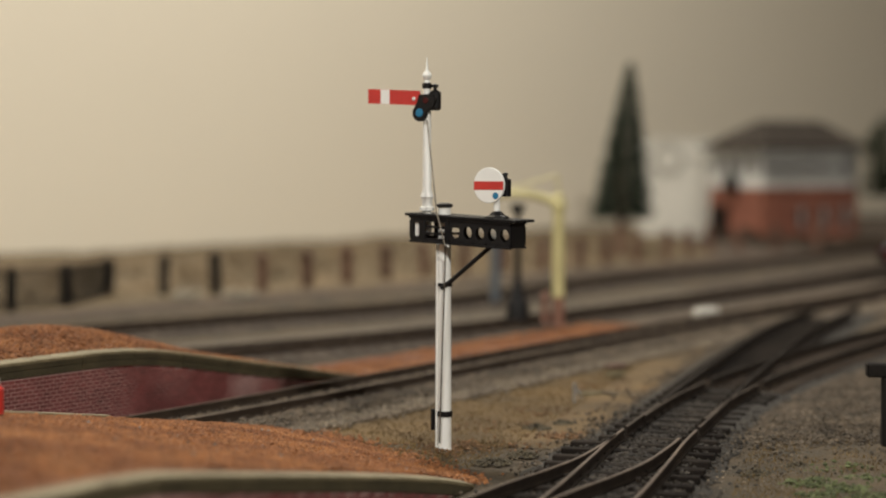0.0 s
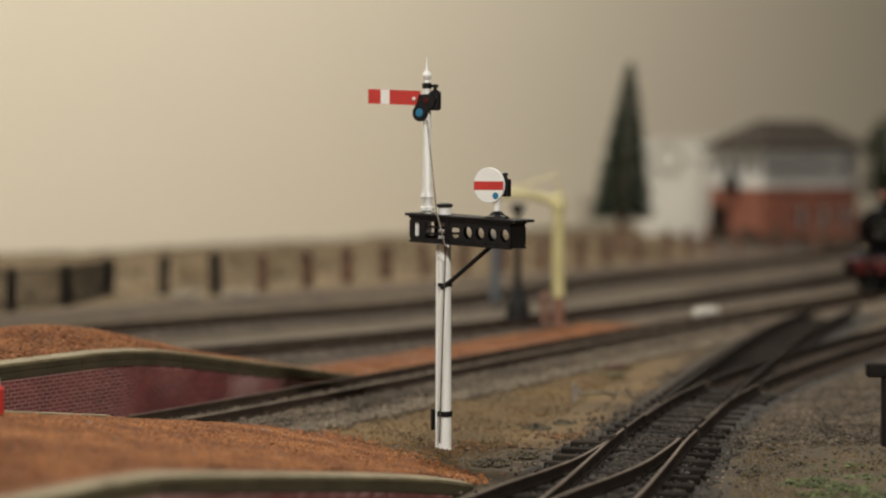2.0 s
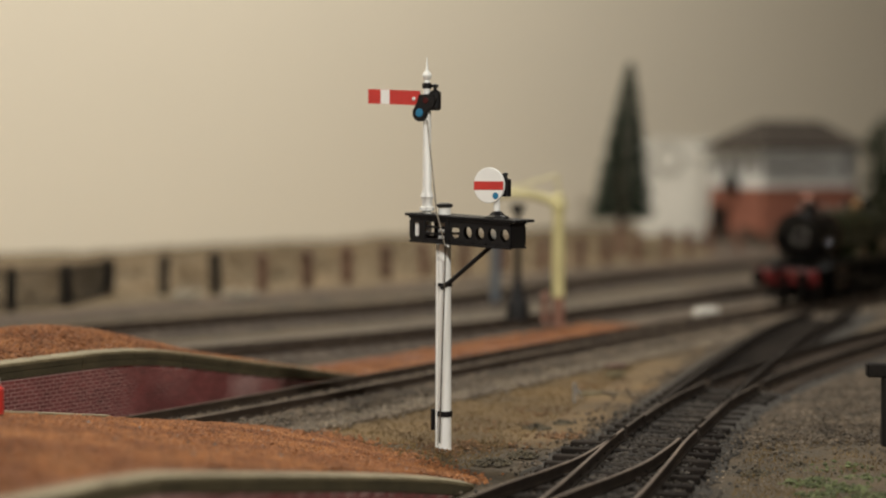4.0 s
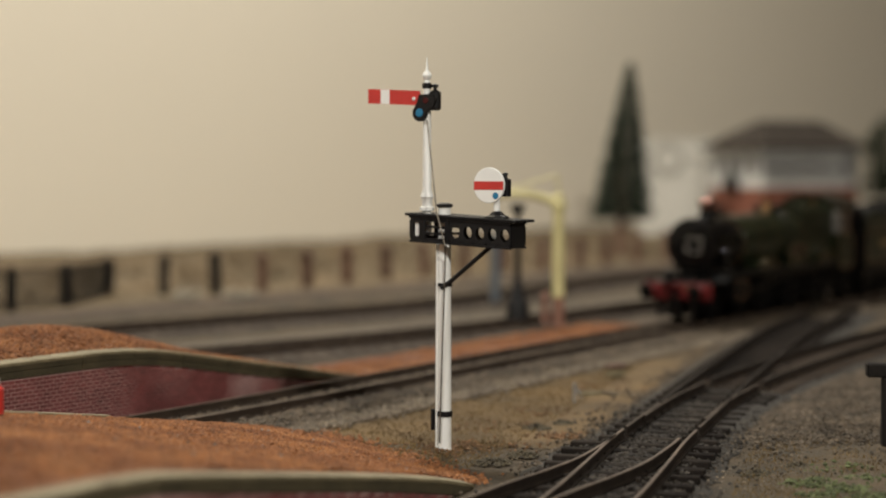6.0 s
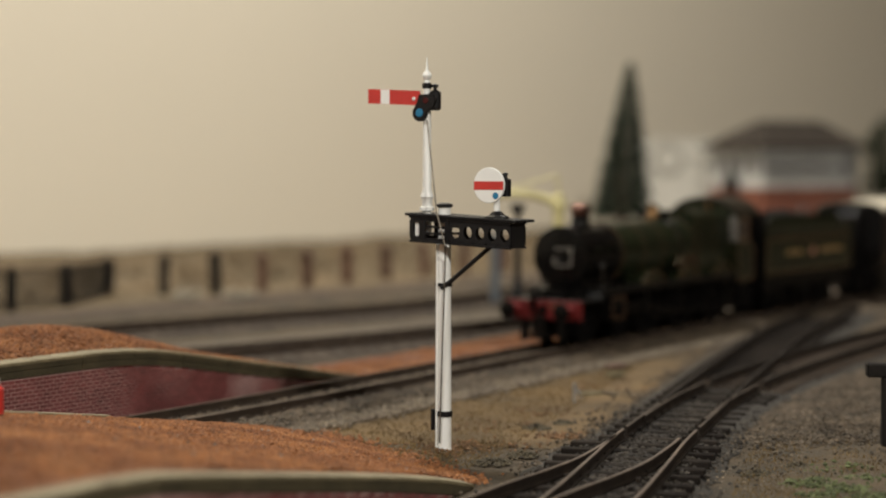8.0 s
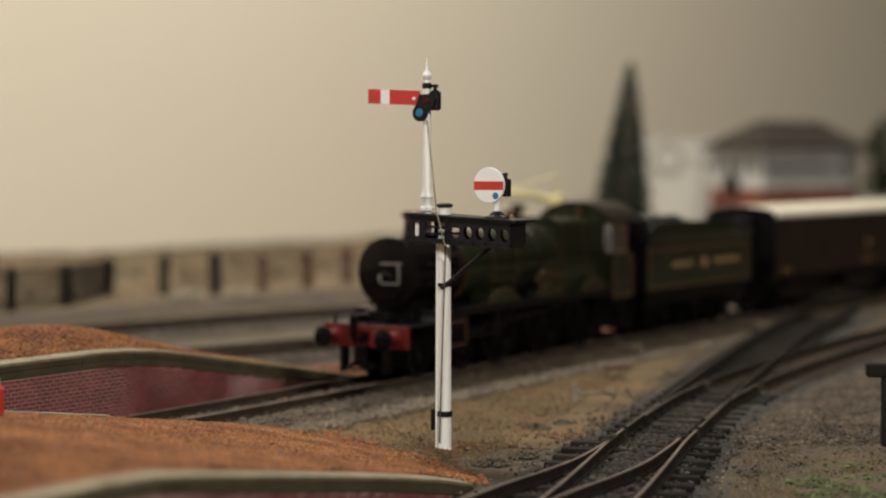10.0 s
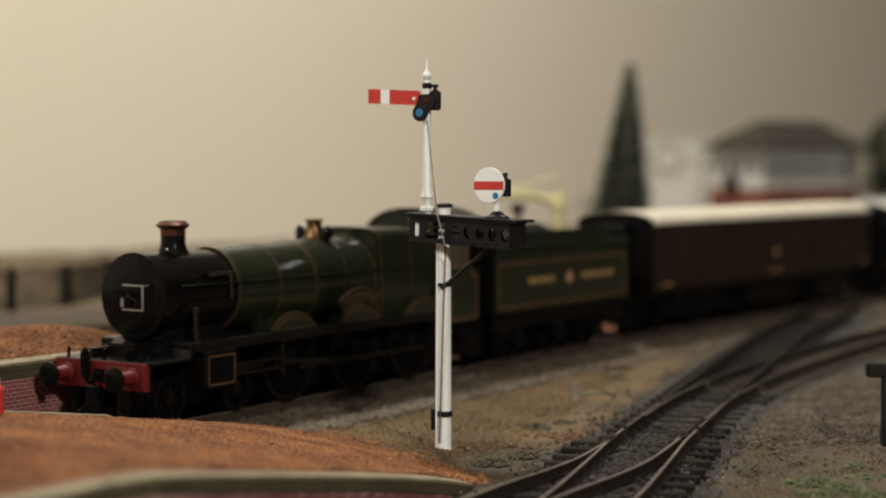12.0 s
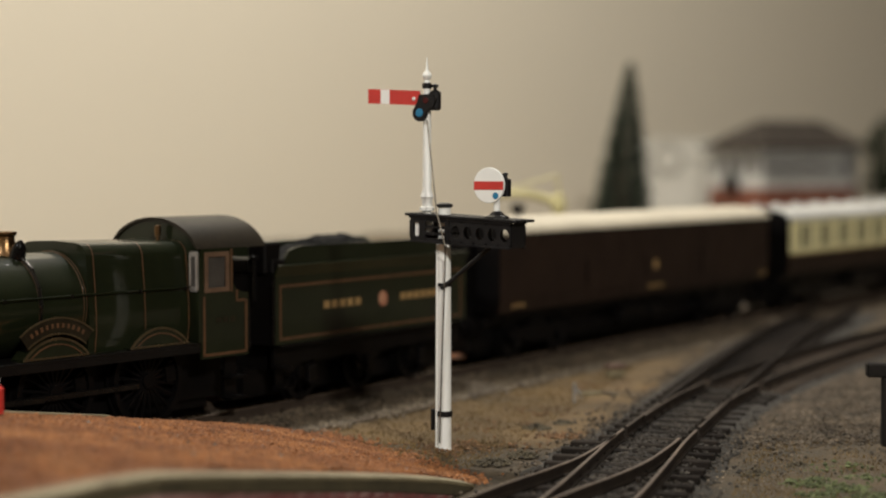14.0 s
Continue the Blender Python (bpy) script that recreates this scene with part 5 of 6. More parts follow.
def carriage_shell(V, W, half, z0, z1, rise, side_mat, roof_mat, roof_label, side_label):
    bm = fresh()
    sec = [(half - 0.8, z0), (half, z0 + 5), (half, z1 - 1), (half - 0.5, z1), (-half + 0.5, z1), (-half, z1 - 1), (-half, z0 + 5), (-half + 0.8, z0)]
    ring_loft(bm, [[(x, y, z) for y, z in sec] for x in (-W, 0)])
    part("body", bm, side_mat, V, side_label)
    for x in (-W - 0.35, 0.05):
        part("end_panel", ring_loft(fresh(), [[(x + d, y * 0.992, z) for y, z in sec] for d in (0, 0.3)]), M_UNDER, V, "black end panel")
    bm = fresh()
    n = 18
    arc = [((half + 0.35) * math.cos(math.pi * i / n), z1 - 0.4 + rise * math.sin(math.pi * i / n) ** 0.75) for i in range(n + 1)]
    ring_loft(bm, [[(x, y, z) for y, z in arc] for x in (-W - 0.4, 0.4)])
    part("roof", bm, roof_mat, V, roof_label, True)
    for x in (-W - 0.7, 0.4):
        part("end_wall", ring_loft(fresh(), [[(x + d, y * 0.985, z - 0.25) for y, z in arc] for d in (0, 0.3)]), M_UNDER, V, "dark rounded end above the gangway")
    bm = fresh()
    box(bm, -W + 2, -2, -10, 10, 12.5, z0)
    for y in (-13.5, 13.5):
        box(bm, -W + 1, -1, y - 0.5, y + 0.5, z0 - 2.2, z0)
        for x in (-W * 0.33, -W * 0.67):
            wire(bm, [(x - 28, y, z0 - 2), (x - 12, y, 8.5), (x + 12, y, 8.5), (x + 28, y, z0 - 2)], 0.5, 5)
    part("underframe", bm, M_UNDER, V, "black underframe with truss rods")
    # solid block added so the shaded space under the floor reads dark
    part("gear_block", box(fresh(), -W + 3, -3, -5.5, 5.5, 2.6, 12.6), M_UNDER, V, "black block for brake gear, filling in the dark under the floor")
    for x, w in ((-W * 0.47, 11), (-W * 0.56, 7)):
        for y in (-10.5, 10.5):
            part("battery_box", box(fresh(), x - w, x + w, y - 2.5, y + 2.5, 7.4, 13.5, 0.4), M_UNDER, V, "dark underfloor box")
    for end, d in ((0, 1), (-W, -1)):
        bm = fresh()
        box(bm, *sorted((end, end + d * 5.5)), -6.5, 6.5, z0 - 2, z1 - 1, 0.5)
        for k in range(3):
            box(bm, *sorted((end + d * (0.8 + k * 1.7), end + d * (1.5 + k * 1.7))), -7.1, 7.1, z0 - 2.5, z1 - 0.4)
        part("gangway", bm, M_UNDER, V, "black folded gangway connection")
        for y in (-11.4, 11.4):
            part("buffer", lathe(fresh(), (end, y, 13.7), (d, 0, 0), [(0, 2.2), (3.0, 1.8), (4.6, 1.0), (4.8, 3.0), (5.6, 3.0)], 14), M_UNDER, V, "black buffer", True)


def van():
    V = thing("parcels_van", "chocolate brown full brake van with off-white roof and gold marks", "railway van")
    W = 232.0
    carriage_shell(V, W, 17.4, 17.4, 44.4, 5.2, M_CHOC, M_ROOF, "off-white curved roof", "plain chocolate brown sides")
    for sgn in (-1, 1):
        y = sgn * 17.4
        y0, y1 = sorted((y, y + sgn * 0.12))
        for x in (-30, -62, -88, -150, -178, -208):
            for k in (0, 11):
                part("door_edge", box(fresh(), x - k - 0.2, x - k + 0.2, y0, y1, 19.5, 43), M_CHOC, V, "dark door joint")
        part("crest", lathe(fresh(), (-118, y - 0.05 * sgn, 28.6), (0, sgn, 0), [(0, 2.1), (0.2, 2.0)], 14), M_GOLD, V, "small gold crest")
        for i in range(5):
            part("letter_bar", box(fresh(), -124 + i * 2.8, -122.6 + i * 2.8, y0, y1, 19.6, 21.1), M_GOLD, V, "gold painted mark")
        for x in (-12, -226):
            for i in range(4):
                part("number_bar", box(fresh(), x - 4 + i * 2.4, x - 2.8 + i * 2.4, y0, y1, 18.9, 20.3), M_GOLD, V, "gold painted mark")
        for x in (-60, -108, -160):
            part("grab_rail", wire(fresh(), [(x, y + sgn * 0.7, 24), (x, y + sgn * 0.7, 33)], 0.25, 5), M_UNDER, V, "dark grab rail")
    for u in (36, W - 36):
        bogie(V, u)
    # added block hides bright ground that would show under the van
    part("underframe", box(fresh(), -W + 1, 2.5, -6.3, 6.3, 4.0, 17.2, 0.4), M_UNDER, V, "black block for underframe gear, closing the lit gap below")
    return V


def coach():
    V = thing("passenger_coach", "chocolate and cream passenger coach with pale grey roof", "railway coach")
    W = 228.0
    carriage_shell(V, W, 17.4, 17.4, 42.4, 6.0, M_CHOC, M_GREYROOF, "pale grey curved roof", "chocolate brown lower sides")
    for sgn in (-1, 1):
        y = sgn * 17.4
        y0, y1 = sorted((y, y + sgn * 0.15))
        part("cream_panel", box(fresh(), -W + 0.6, -0.6, y0, y1, 27.0, 41.8), M_CREAM, V, "cream upper panel")
        part("waist_line", box(fresh(), -W + 0.6, -0.6, *sorted((y, y + sgn * 0.2)), 26.2, 26.9), M_GOLD, V, "gold waist line")
        yw0, yw1 = sorted((y + sgn * 0.15, y + sgn * 0.3))
        for i in range(9):
            x = -14 - i * 25
            for dx, w in ((0, 5.0), (9.5, 3.0)):
                wn = part("window", box(fresh(), x - dx - w, x - dx, yw0, yw1, 29.4, 39.4), M_GLASS, V, "dark coach window")
                part("window_frame", box(fresh(), x - dx - w, x - dx, yw0, yw1 + 0.05 * sgn, 39.4, 40.1), M_CHOC, wn, "brown window frame")
    # added block hides bright ground that would show under the coach
    part("underframe", box(fresh(), -W + 1, 2.5, -6.3, 6.3, 4.0, 17.2, 0.4), M_UNDER, V, "black block for underframe gear, closing the lit gap below")
    for i in range(9):
        for y in (-5.5, 5.5):
            part("ventilator", lathe(fresh(), (-14 - i * 25, y, 46.6), (0, 0, 1), [(0, 1.5), (1.6, 1.5), (1.9, 2.1), (2.6, 1.9), (2.9, 0.4)], 10), M_GREYROOF, V, "pale grey roof ventilator")
    for u in (34, W - 34):
        bogie(V, u)
    return V


LOCO, TENDER, VAN, COACH = locomotive(), tender(), van(), coach()
# distance of each leading face behind the buffer beam, and the two points carried by the line
CARS = ((LOCO, 0.0, 29.0, 113.0), (TENDER, 173.8, 18.0, 76.0), (VAN, 293.9, 36.0, 196.0), (COACH, 545.0, 34.0, 194.0))


# ---- the far side of the layout ----
def fence_posts():
    spots = [(-300, 700), (-262, 772), (-238, 812), (-215, 847), (-195, 880), (-183, 929), (-156, 949), (-128, 960), (-105, 987), (-81, 1015), (-59, 1050), (-36, 1085), (-12, 1112), (14, 1140), (42, 1166), (70, 1192), (98, 1222), (120, 1250), (146, 1284), (173, 1318), (197, 1366), (220, 1412), (250, 1440), (285, 1460), (325, 1480)]
    for i, (x, y) in enumerate(spots):
        dark = i in (3, 4, 5, 6, 7)
        f = thing("fence_post", "black timber gate post by the railings" if i in (3, 4, 5) else "dark timber fence post on the bank" if dark else "brown timber fence post on the bank", "fence post", x, y, 0, random.uniform(-20, 20), group="fence posts")
        bm = fresh()
        w = (2.9 if i in (4, 5) else 1.8 if i == 3 else 2.8) if dark else 2.8
        h = 23.5 + random.uniform(-1.5, 1.5)
        lean = random.uniform(-1.2, 1.2)
        ring_loft(bm, [[(a * w + lean * z / 23, b * w, z) for a, b in ((-1, -1), (1, -1), (1, 1), (-1, 1))] for z in (-1, h - 1)] + [[(a * w * 0.3 + lean, b * w * 0.3, h) for a, b in ((-1, -1), (1, -1), (1, 1), (-1, 1))]])
        part("post", bm, M_DARKPOST if i in (3, 4, 5) else M_GREYPOST if dark else M_POST, f)


def railings():
    f = thing("railings", "black railings with thin uprights by the gate posts", "fence")
    pts = curve_points([(-300, 700), (-262, 772), (-238, 812), (-215, 847), (-195, 880), (-183, 929)], 3.0)
    for z in (4, 20.5):
        part("rail", wire(fresh(), [(p.x, p.y, z) for p in pts], 0.45, 5), M_DARKPOST, f)
    for p in pts[1:-1]:
        part("bar", rod(fresh(), (p.x, p.y, 0), (p.x, p.y, 22), 0.6, n=5), M_DARKPOST, f)


M_BAREEARTH = mat("bare_brown_earth", (0.075, 0.05, 0.032), (0.042, 0.029, 0.02), 0.95, scale=30, fine=700, bump=0.9, depth=0.002)


def bare(u, n):
    """The stretch of the bank before the signal box is worn to bare earth."""
    return u > 290 + (440 - n) * 1.3 + 40 * noise.noise((u * 0.02, n * 0.02, 2.0))


def bank():
    """A grassy bank that rises behind the posts to the wall."""
    bm = fresh()
    rows = []
    for i in range(181):
        u = -900 + 2300 * i / 180
        row = []
        for j in range(23):
            n = 447 - 444 * j / 22
            q = room_point(u, n)
            k = min(1, max(0, (392 - n) / 60)) + 0.04
            h = 0.4 + k * (4.2 + 2.2 * noise.noise((u * .006, n * .006, 7)) + 2.6 * noise.noise((u * .025, n * .025, 7)) + 0.9 * noise.noise((u * .11, n * .11, 7)))
            row.append(bm.verts.new((q.x, q.y, h)))
        rows.append(row)
    for a, b in zip(rows, rows[1:]):
        for j in range(22):
            f = bm.faces.new((a[j], a[j + 1], b[j + 1], b[j]))
            c = f.calc_center_median()
            du, dn = c.x - WALL_O.x, c.y - WALL_O.y
            u, n = du * math.cos(WALL_A) + dn * math.sin(WALL_A), du * math.sin(WALL_A) - dn * math.cos(WALL_A)
            f.material_index = 1 if bare(u, n) or n > 412 + 8 * noise.noise((u * 0.05, n * 0.05, 5.0)) else 0
    ob = link_mesh("grass_bank", bm, M_BANK, None, "", True)
    ob.data.materials.append(M_BAREEARTH)
    tagged(ob, "dry straw-coloured grass bank rising to the wall", "bank", "", "structure")
    rng = np.random.default_rng(51)
    V, F, k = [], [], 0
    for i in range(9000):
        u, n = rng.uniform(-420, 700), rng.uniform(4, 440)
        if bare(u, n):
            continue
        q = room_point(u, n)
        h = rng.uniform(2, 6) * (1.6 if rng.uniform() > 0.93 else 1) * (1 if n < 375 else 0.15)
        a, w = rng.uniform(0, 6.28), rng.uniform(0.5, 1.2)
        c = np.array((q.x, q.y, 2.2 if n < 375 else 0.4))
        V += [c + (w * math.cos(a), w * math.sin(a), 0), c - (w * math.cos(a), w * math.sin(a), 0), c + (rng.uniform(-2, 2), rng.uniform(-2, 2), h + (1.5 if n < 375 else 0.2))]
        F.append((k, k + 1, k + 2))
        k += 3
    soup("bank_grass", V, F, M_BANK, None, "tufts of dry grass on the bank", "grass")


def fir_tree():
    t = thing("fir_tree", "tall narrow dark green model fir tree with reddish trunk", "tree", 140, 1340, 1.0)
    part("trunk", lathe(fresh(), (0, 0, 0), (0, 0, 1), [(0, 6), (1.5, 5), (4, 3.6), (30, 3.2), (100, 1.2)], 12), M_TRUNK, t, "reddish brown trunk")
    rng = np.random.default_rng(11)
    V, F, k = [], [], 0
    for i in range(8000):
        z = 32 + 121 * (1 - math.sqrt(rng.uniform(0, 1))) if i > 900 else 32 + rng.uniform(0, 121)
        R = 23.0 * (1 - (z - 32) / 122) ** 0.9 + 1.0
        a = rng.uniform(0, 2 * math.pi)
        r = R * math.sqrt(rng.uniform(0.25, 1)) * (0.9 + 0.18 * math.sin(a * 5 + z * 0.4))
        c = np.array((r * math.cos(a) + (z - 32) * 0.06, r * math.sin(a), z + rng.uniform(-1, 1)))
        out = np.array((math.cos(a), math.sin(a), -0.35)) * rng.uniform(2.0, 4.0)
        side = np.array((-math.sin(a), math.cos(a), rng.uniform(-.4, .4))) * rng.uniform(0.5, 1.1)
        V += [c - side, c + side, c + out, c + out * 0.4 + np.array((0, 0, 0.8))]
        F += [(k, k + 1, k + 3), (k + 1, k + 2, k + 3), (k + 2, k, k + 3), (k, k + 2, k + 1)]
        k += 4
    soup("crown", V, F, M_FIR, t, "dense dark green needles", "", "")


def leafy_tree():
    t = thing("leafy_tree", "dark leafy model tree beside the signal box", "tree", 436, 1600, 0.5)
    bm = lathe(fresh(), (0, 0, 0), (0, 0, 1), [(0, 7), (6, 5), (40, 4), (90, 1.5)], 10)
    for a in range(7):
        t0 = a * 0.9
        rod(bm, (0, 0, 32 + a * 5), (26 * math.cos(t0), 26 * math.sin(t0), 62 + a * 6), 1.8, 0.5, 6)
    part("trunk", bm, M_TRUNK, t, "brown trunk with limbs")
    rng = np.random.default_rng(12)
    V, F, k = [], [], 0
    centres = [(rng.uniform(-28, 28), rng.uniform(-28, 28), rng.uniform(45, 112), rng.uniform(10, 17)) for _ in range(26)]
    for i in range(5200):
        cx, cy, cz, R = centres[i % 26]
        d = rng.normal(size=3)
        d /= np.linalg.norm(d)
        c = np.array((cx, cy, cz)) + d * R * rng.uniform(0.5, 1.05)
        u = rng.normal(size=3)
        u /= np.linalg.norm(u)
        w = np.cross(u, d)
        V += [c + u * 2.2, c + w * 1.5, c - u * 2.2, c - w * 1.5]
        F.append((k, k + 1, k + 2, k + 3))
        k += 4
    soup("crown", V, F, M_LEAF, t, "dark uneven foliage", "", "")


def signal_box():
    b = thing("signal_box", "brick signal box with white upper storey and grey hipped roof", "signal box", 329, 1648, 0, 32)
    W, D = 61, 37
    bm = fresh()
    box(bm, -W, W, -D, D, 0, 50)
    part("brick_base", bm, M_REDBRICK, b, "orange red brick lower storey")
    part("plinth", box(fresh(), -W - 1, W + 1, -D - 1, D + 1, 0, 5), M_UNDER, b, "dark plinth")
    part("band", box(fresh(), -W - 1.2, W + 1.2, -D - 1.2, D + 1.2, 50, 53), M_REDBRICK, b, "brick string course")
    part("upper_wall", box(fresh(), -W, W, -D, D, 53, 90), M_WHITEWOOD, b, "white timber upper storey")
    for i, x in enumerate((-12, 17, 44)):
        w = part("window", box(fresh(), x - 5, x + 5, -D - 0.8, -D + 0.2, 14, 36), M_GLASS, b, "dark locking room window")
        part("frame", box(fresh(), x - 0.7, x + 0.7, -D - 1.2, -D - 0.8, 14, 36), M_WHITEWOOD, w, "white glazing bar")
    part("door", box(fresh(), -W - 1.0, -W + 0.2, 10, 34, 1, 36), M_UNDER, b, "dark door")
    for i in range(6):
        x = -W + 11 + i * 19.8
        w = part("window", box(fresh(), x - 5.6, x + 5.6, -D - 0.8, -D + 0.2, 62, 84), M_GLASS if i != 4 else M_PANE, b, "upper storey sash window")
        part("glazing_bar", box(fresh(), x - 0.6, x + 0.6, -D - 1.3, -D - 0.8, 64, 86), M_WHITEWOOD, w, "white glazing bar")
        part("glazing_bar", box(fresh(), x - 5.2, x + 5.2, -D - 1.3, -D - 0.8, 75, 76.2), M_WHITEWOOD, w, "white glazing bar")
    for i in range(4):
        y = -D + 9.5 + i * 18.4
        w = part("window", box(fresh(), -W - 0.8, -W + 0.2, y - 5.4, y + 5.4, 64, 85), M_GLASS if i in (0, 1) else M_PANE, b, "upper storey sash window")
        part("glazing_bar", box(fresh(), -W - 1.3, -W - 0.8, y - 0.8, y + 0.8, 64, 86), M_WHITEWOOD, w, "white glazing bar")
    bm = fresh()
    e = 8
    ring_loft(bm, [[(-W - e, -D - e, 90), (W + e, -D - e, 90), (W + e, D + e, 90), (-W - e, D + e, 90)], [(-W - e, -D - e, 92), (W + e, -D - e, 92), (W + e, D + e, 92), (-W - e, D + e, 92)], [(-28, -3, 117), (44, -3, 117), (44, 3, 117), (-28, 3, 117)]])
    part("roof", bm, M_SLATE, b, "grey hipped roof with wide eaves")
    bm = fresh()
    box(bm, -W - 8, -W - 1, -4, 8, 48, 64)
    wire(bm, [(-W - 5, 2, 48), (-W - 5, 2, 80)], 1.8, 6)
    part("lamp_bracket", bm, M_UNDER, b, "dark bracket and lamp on the front wall")


M_PANE = mat("pale_window_pane", (0.13, 0.13, 0.125), (0.1, 0.1, 0.095), 0.3, scale=60, bump=0)


def white_building():
    b = thing("white_building", "plain white building with a round grey ring on its wall", "building", 228, 1700, 0)
    part("wall", box(fresh(), -34, 40, -14, 14, 0, 99), M_CARD, b, "white wall")
    part("roof_edge", box(fresh(), -35, 41, -15, 15, 99, 101.5), M_CARD, b, "white parapet")
    bm = fresh()
    n = 32
    rings = []
    for r, y in ((16, -14.1), (16, -14.9), (11.5, -14.9), (11.5, -14.1)):
        rings.append([(-6 + r * math.cos(2 * math.pi * i / n), y, 80 + r * math.sin(2 * math.pi * i / n)) for i in range(n)])
    rings.append(rings[0])
    ring_loft(bm, rings, True, False)
    part("ring", bm, M_GREYMARK, b, "round grey ring")
    part("boss", lathe(fresh(), (-6, -14.05, 80), (0, -1, 0), [(0, 4), (0.8, 3.6)], 16), M_CARD, b, "pale round centre")


def water_crane():
    w = thing("water_crane", "pale yellow water crane with swinging arm on a brick plinth", "water crane", 51, 752, 1.4)
    part("plinth", box(fresh(), -7, 5, -5, 5, 0, 1.2, 0.3), M_PINKBRICK, w, "pinkish brick plinth")
    part("column_foot", lathe(fresh(), (0, 0, 1), (0, 0, 1), [(0, 3.6), (1, 3.4), (1.6, 2.7), (13, 2.6)], 18), M_PINKBRICK, w, "brown lower column", True)
    part("column", lathe(fresh(), (0, 0, 14), (0, 0, 1), [(0, 2.7), (38, 2.5), (38.6, 3.4), (40.2, 3.6), (41.8, 3.4), (42.4, 2.8), (45, 2.4), (46, 1.2)], 18), M_PRIMROSE, w, "pale yellow column", True)
    part("valve_post", lathe(fresh(), (-6, 0, 1), (0, 0, 1), [(0, 2.0), (0.8, 1.6), (13, 1.5), (14, 2.0), (15, 0.6)], 12), M_PINKBRICK, w, "brown valve post", True)
    pts = [(0, 0, 56), (-5, 0, 57), (-9, 0, 58.4), (-14, 0, 59.5), (-22, 0, 59.7), (-27, 0, 59.2), (-29, 0, 56.5)]
    rings = []
    for i, q in enumerate(pts):
        d = (Vector(pts[min(i + 1, len(pts) - 1)]) - Vector(pts[max(i - 1, 0)])).normalized()
        up = d.cross(Vector((0, 1, 0)))
        rings.append([Vector(q) + Vector((0, 1.9 * math.cos(a), 0)) + up * 1.9 * math.sin(a) for a in (2 * math.pi * k / 12 for k in range(12))])
    part("arm", ring_loft(fresh(), rings), M_PRIMROSE, w, "pale yellow arm", True)
    part("tie_rod", wire(fresh(), [(0, 0, 59), (-0.5, 0, 68), (-27, 0, 60.5)], 0.5, 6), M_PRIMROSE, w, "thin yellow tie rod")


def fire_devil():
    d = thing("brazier", "black brazier stove with tall flue and funnel top", "stove", 33, 752, 1.4)
    part("stove", lathe(fresh(), (0, 0, 0), (0, 0, 1), [(0, 4.6), (1, 5.4), (10, 5.2), (13, 4.0), (18, 2.6), (22, 1.6)], 16), M_BLACK, d, "black stove body", True)
    part("flue", lathe(fresh(), (0, 0, 21), (0, 0, 1), [(0, 1.6), (29, 1.2)], 12), M_BLACK, d, "black flue pipe")
    part("cowl", lathe(fresh(), (0, 0, 50), (0, 0, 1), [(0, 1.3), (3.6, 3.4), (5.0, 3.4), (5.2, 2.6)], 14), M_BLACK, d, "black funnel cowl")


def scrub():
    rng = np.random.default_rng(61)
    pl = []
    for cx, cy, n, rx, h in ((258, 1570, 300, 12, 14), (280, 1560, 340, 13, 16), (302, 1560, 320, 14, 12), (324, 1556, 300, 14, 9), (346, 1548, 280, 14, 8), (372, 1545, 280, 15, 9), (398, 1545, 260, 15, 8), (240, 1540, 160, 10, 7), (330, 1500, 260, 18, 5), (370, 1500, 260, 18, 5), (290, 1500, 200, 16, 4)):
        for _ in range(n):
            a, q = rng.uniform(0, 6.28), math.sqrt(rng.uniform())
            pl.append((cx + rx * q * math.cos(a), cy + rx * q * math.sin(a), 2 + h * rng.uniform() * (1 - q * q * 0.8)))
    V, F = scatter(pl, (0.9, 2.0), 62)
    soup("scrub", V, F, M_SCRUB, None, "dark brown scrub before the signal box", "bushes")
    pl = [(352 + rng.normal() * 8, 1570 + rng.normal() * 7, 2 + abs(rng.normal()) * 2.2) for _ in range(260)]
    V, F = scatter(pl, (1.0, 2.2), 63)
    for x, y in ((-143, 936), (-113, 944)):
        spot = [(x + rng.normal() * 5, y + rng.normal() * 5, 1.2 + abs(rng.normal()) * 1.6) for _ in range(70)]
        Vs, Fs = scatter(spot, (0.7, 1.7), 64)
        soup("pale_rubble", Vs, Fs, M_PALERUBBLE, None, "small heap of pale stones by the fence posts", "rubble")
    soup("rubble", V, F, M_RUBBLE, None, "small heap of pinkish rubble before the signal box", "rubble")


M_SCRUB = mat("dark_scrub", (0.055, 0.039, 0.026), (0.03, 0.022, 0.015), 0.9, spec=0.15, scale=60, vary=0.4)
M_PALERUBBLE = mat("pale_rubble_stone", (0.30, 0.27, 0.21), (0.2, 0.18, 0.14), 0.9, scale=60, vary=0.35)
M_RUBBLE = mat("pinkish_rubble", (0.26, 0.14, 0.09), (0.18, 0.1, 0.065), 0.9, scale=60, vary=0.35)


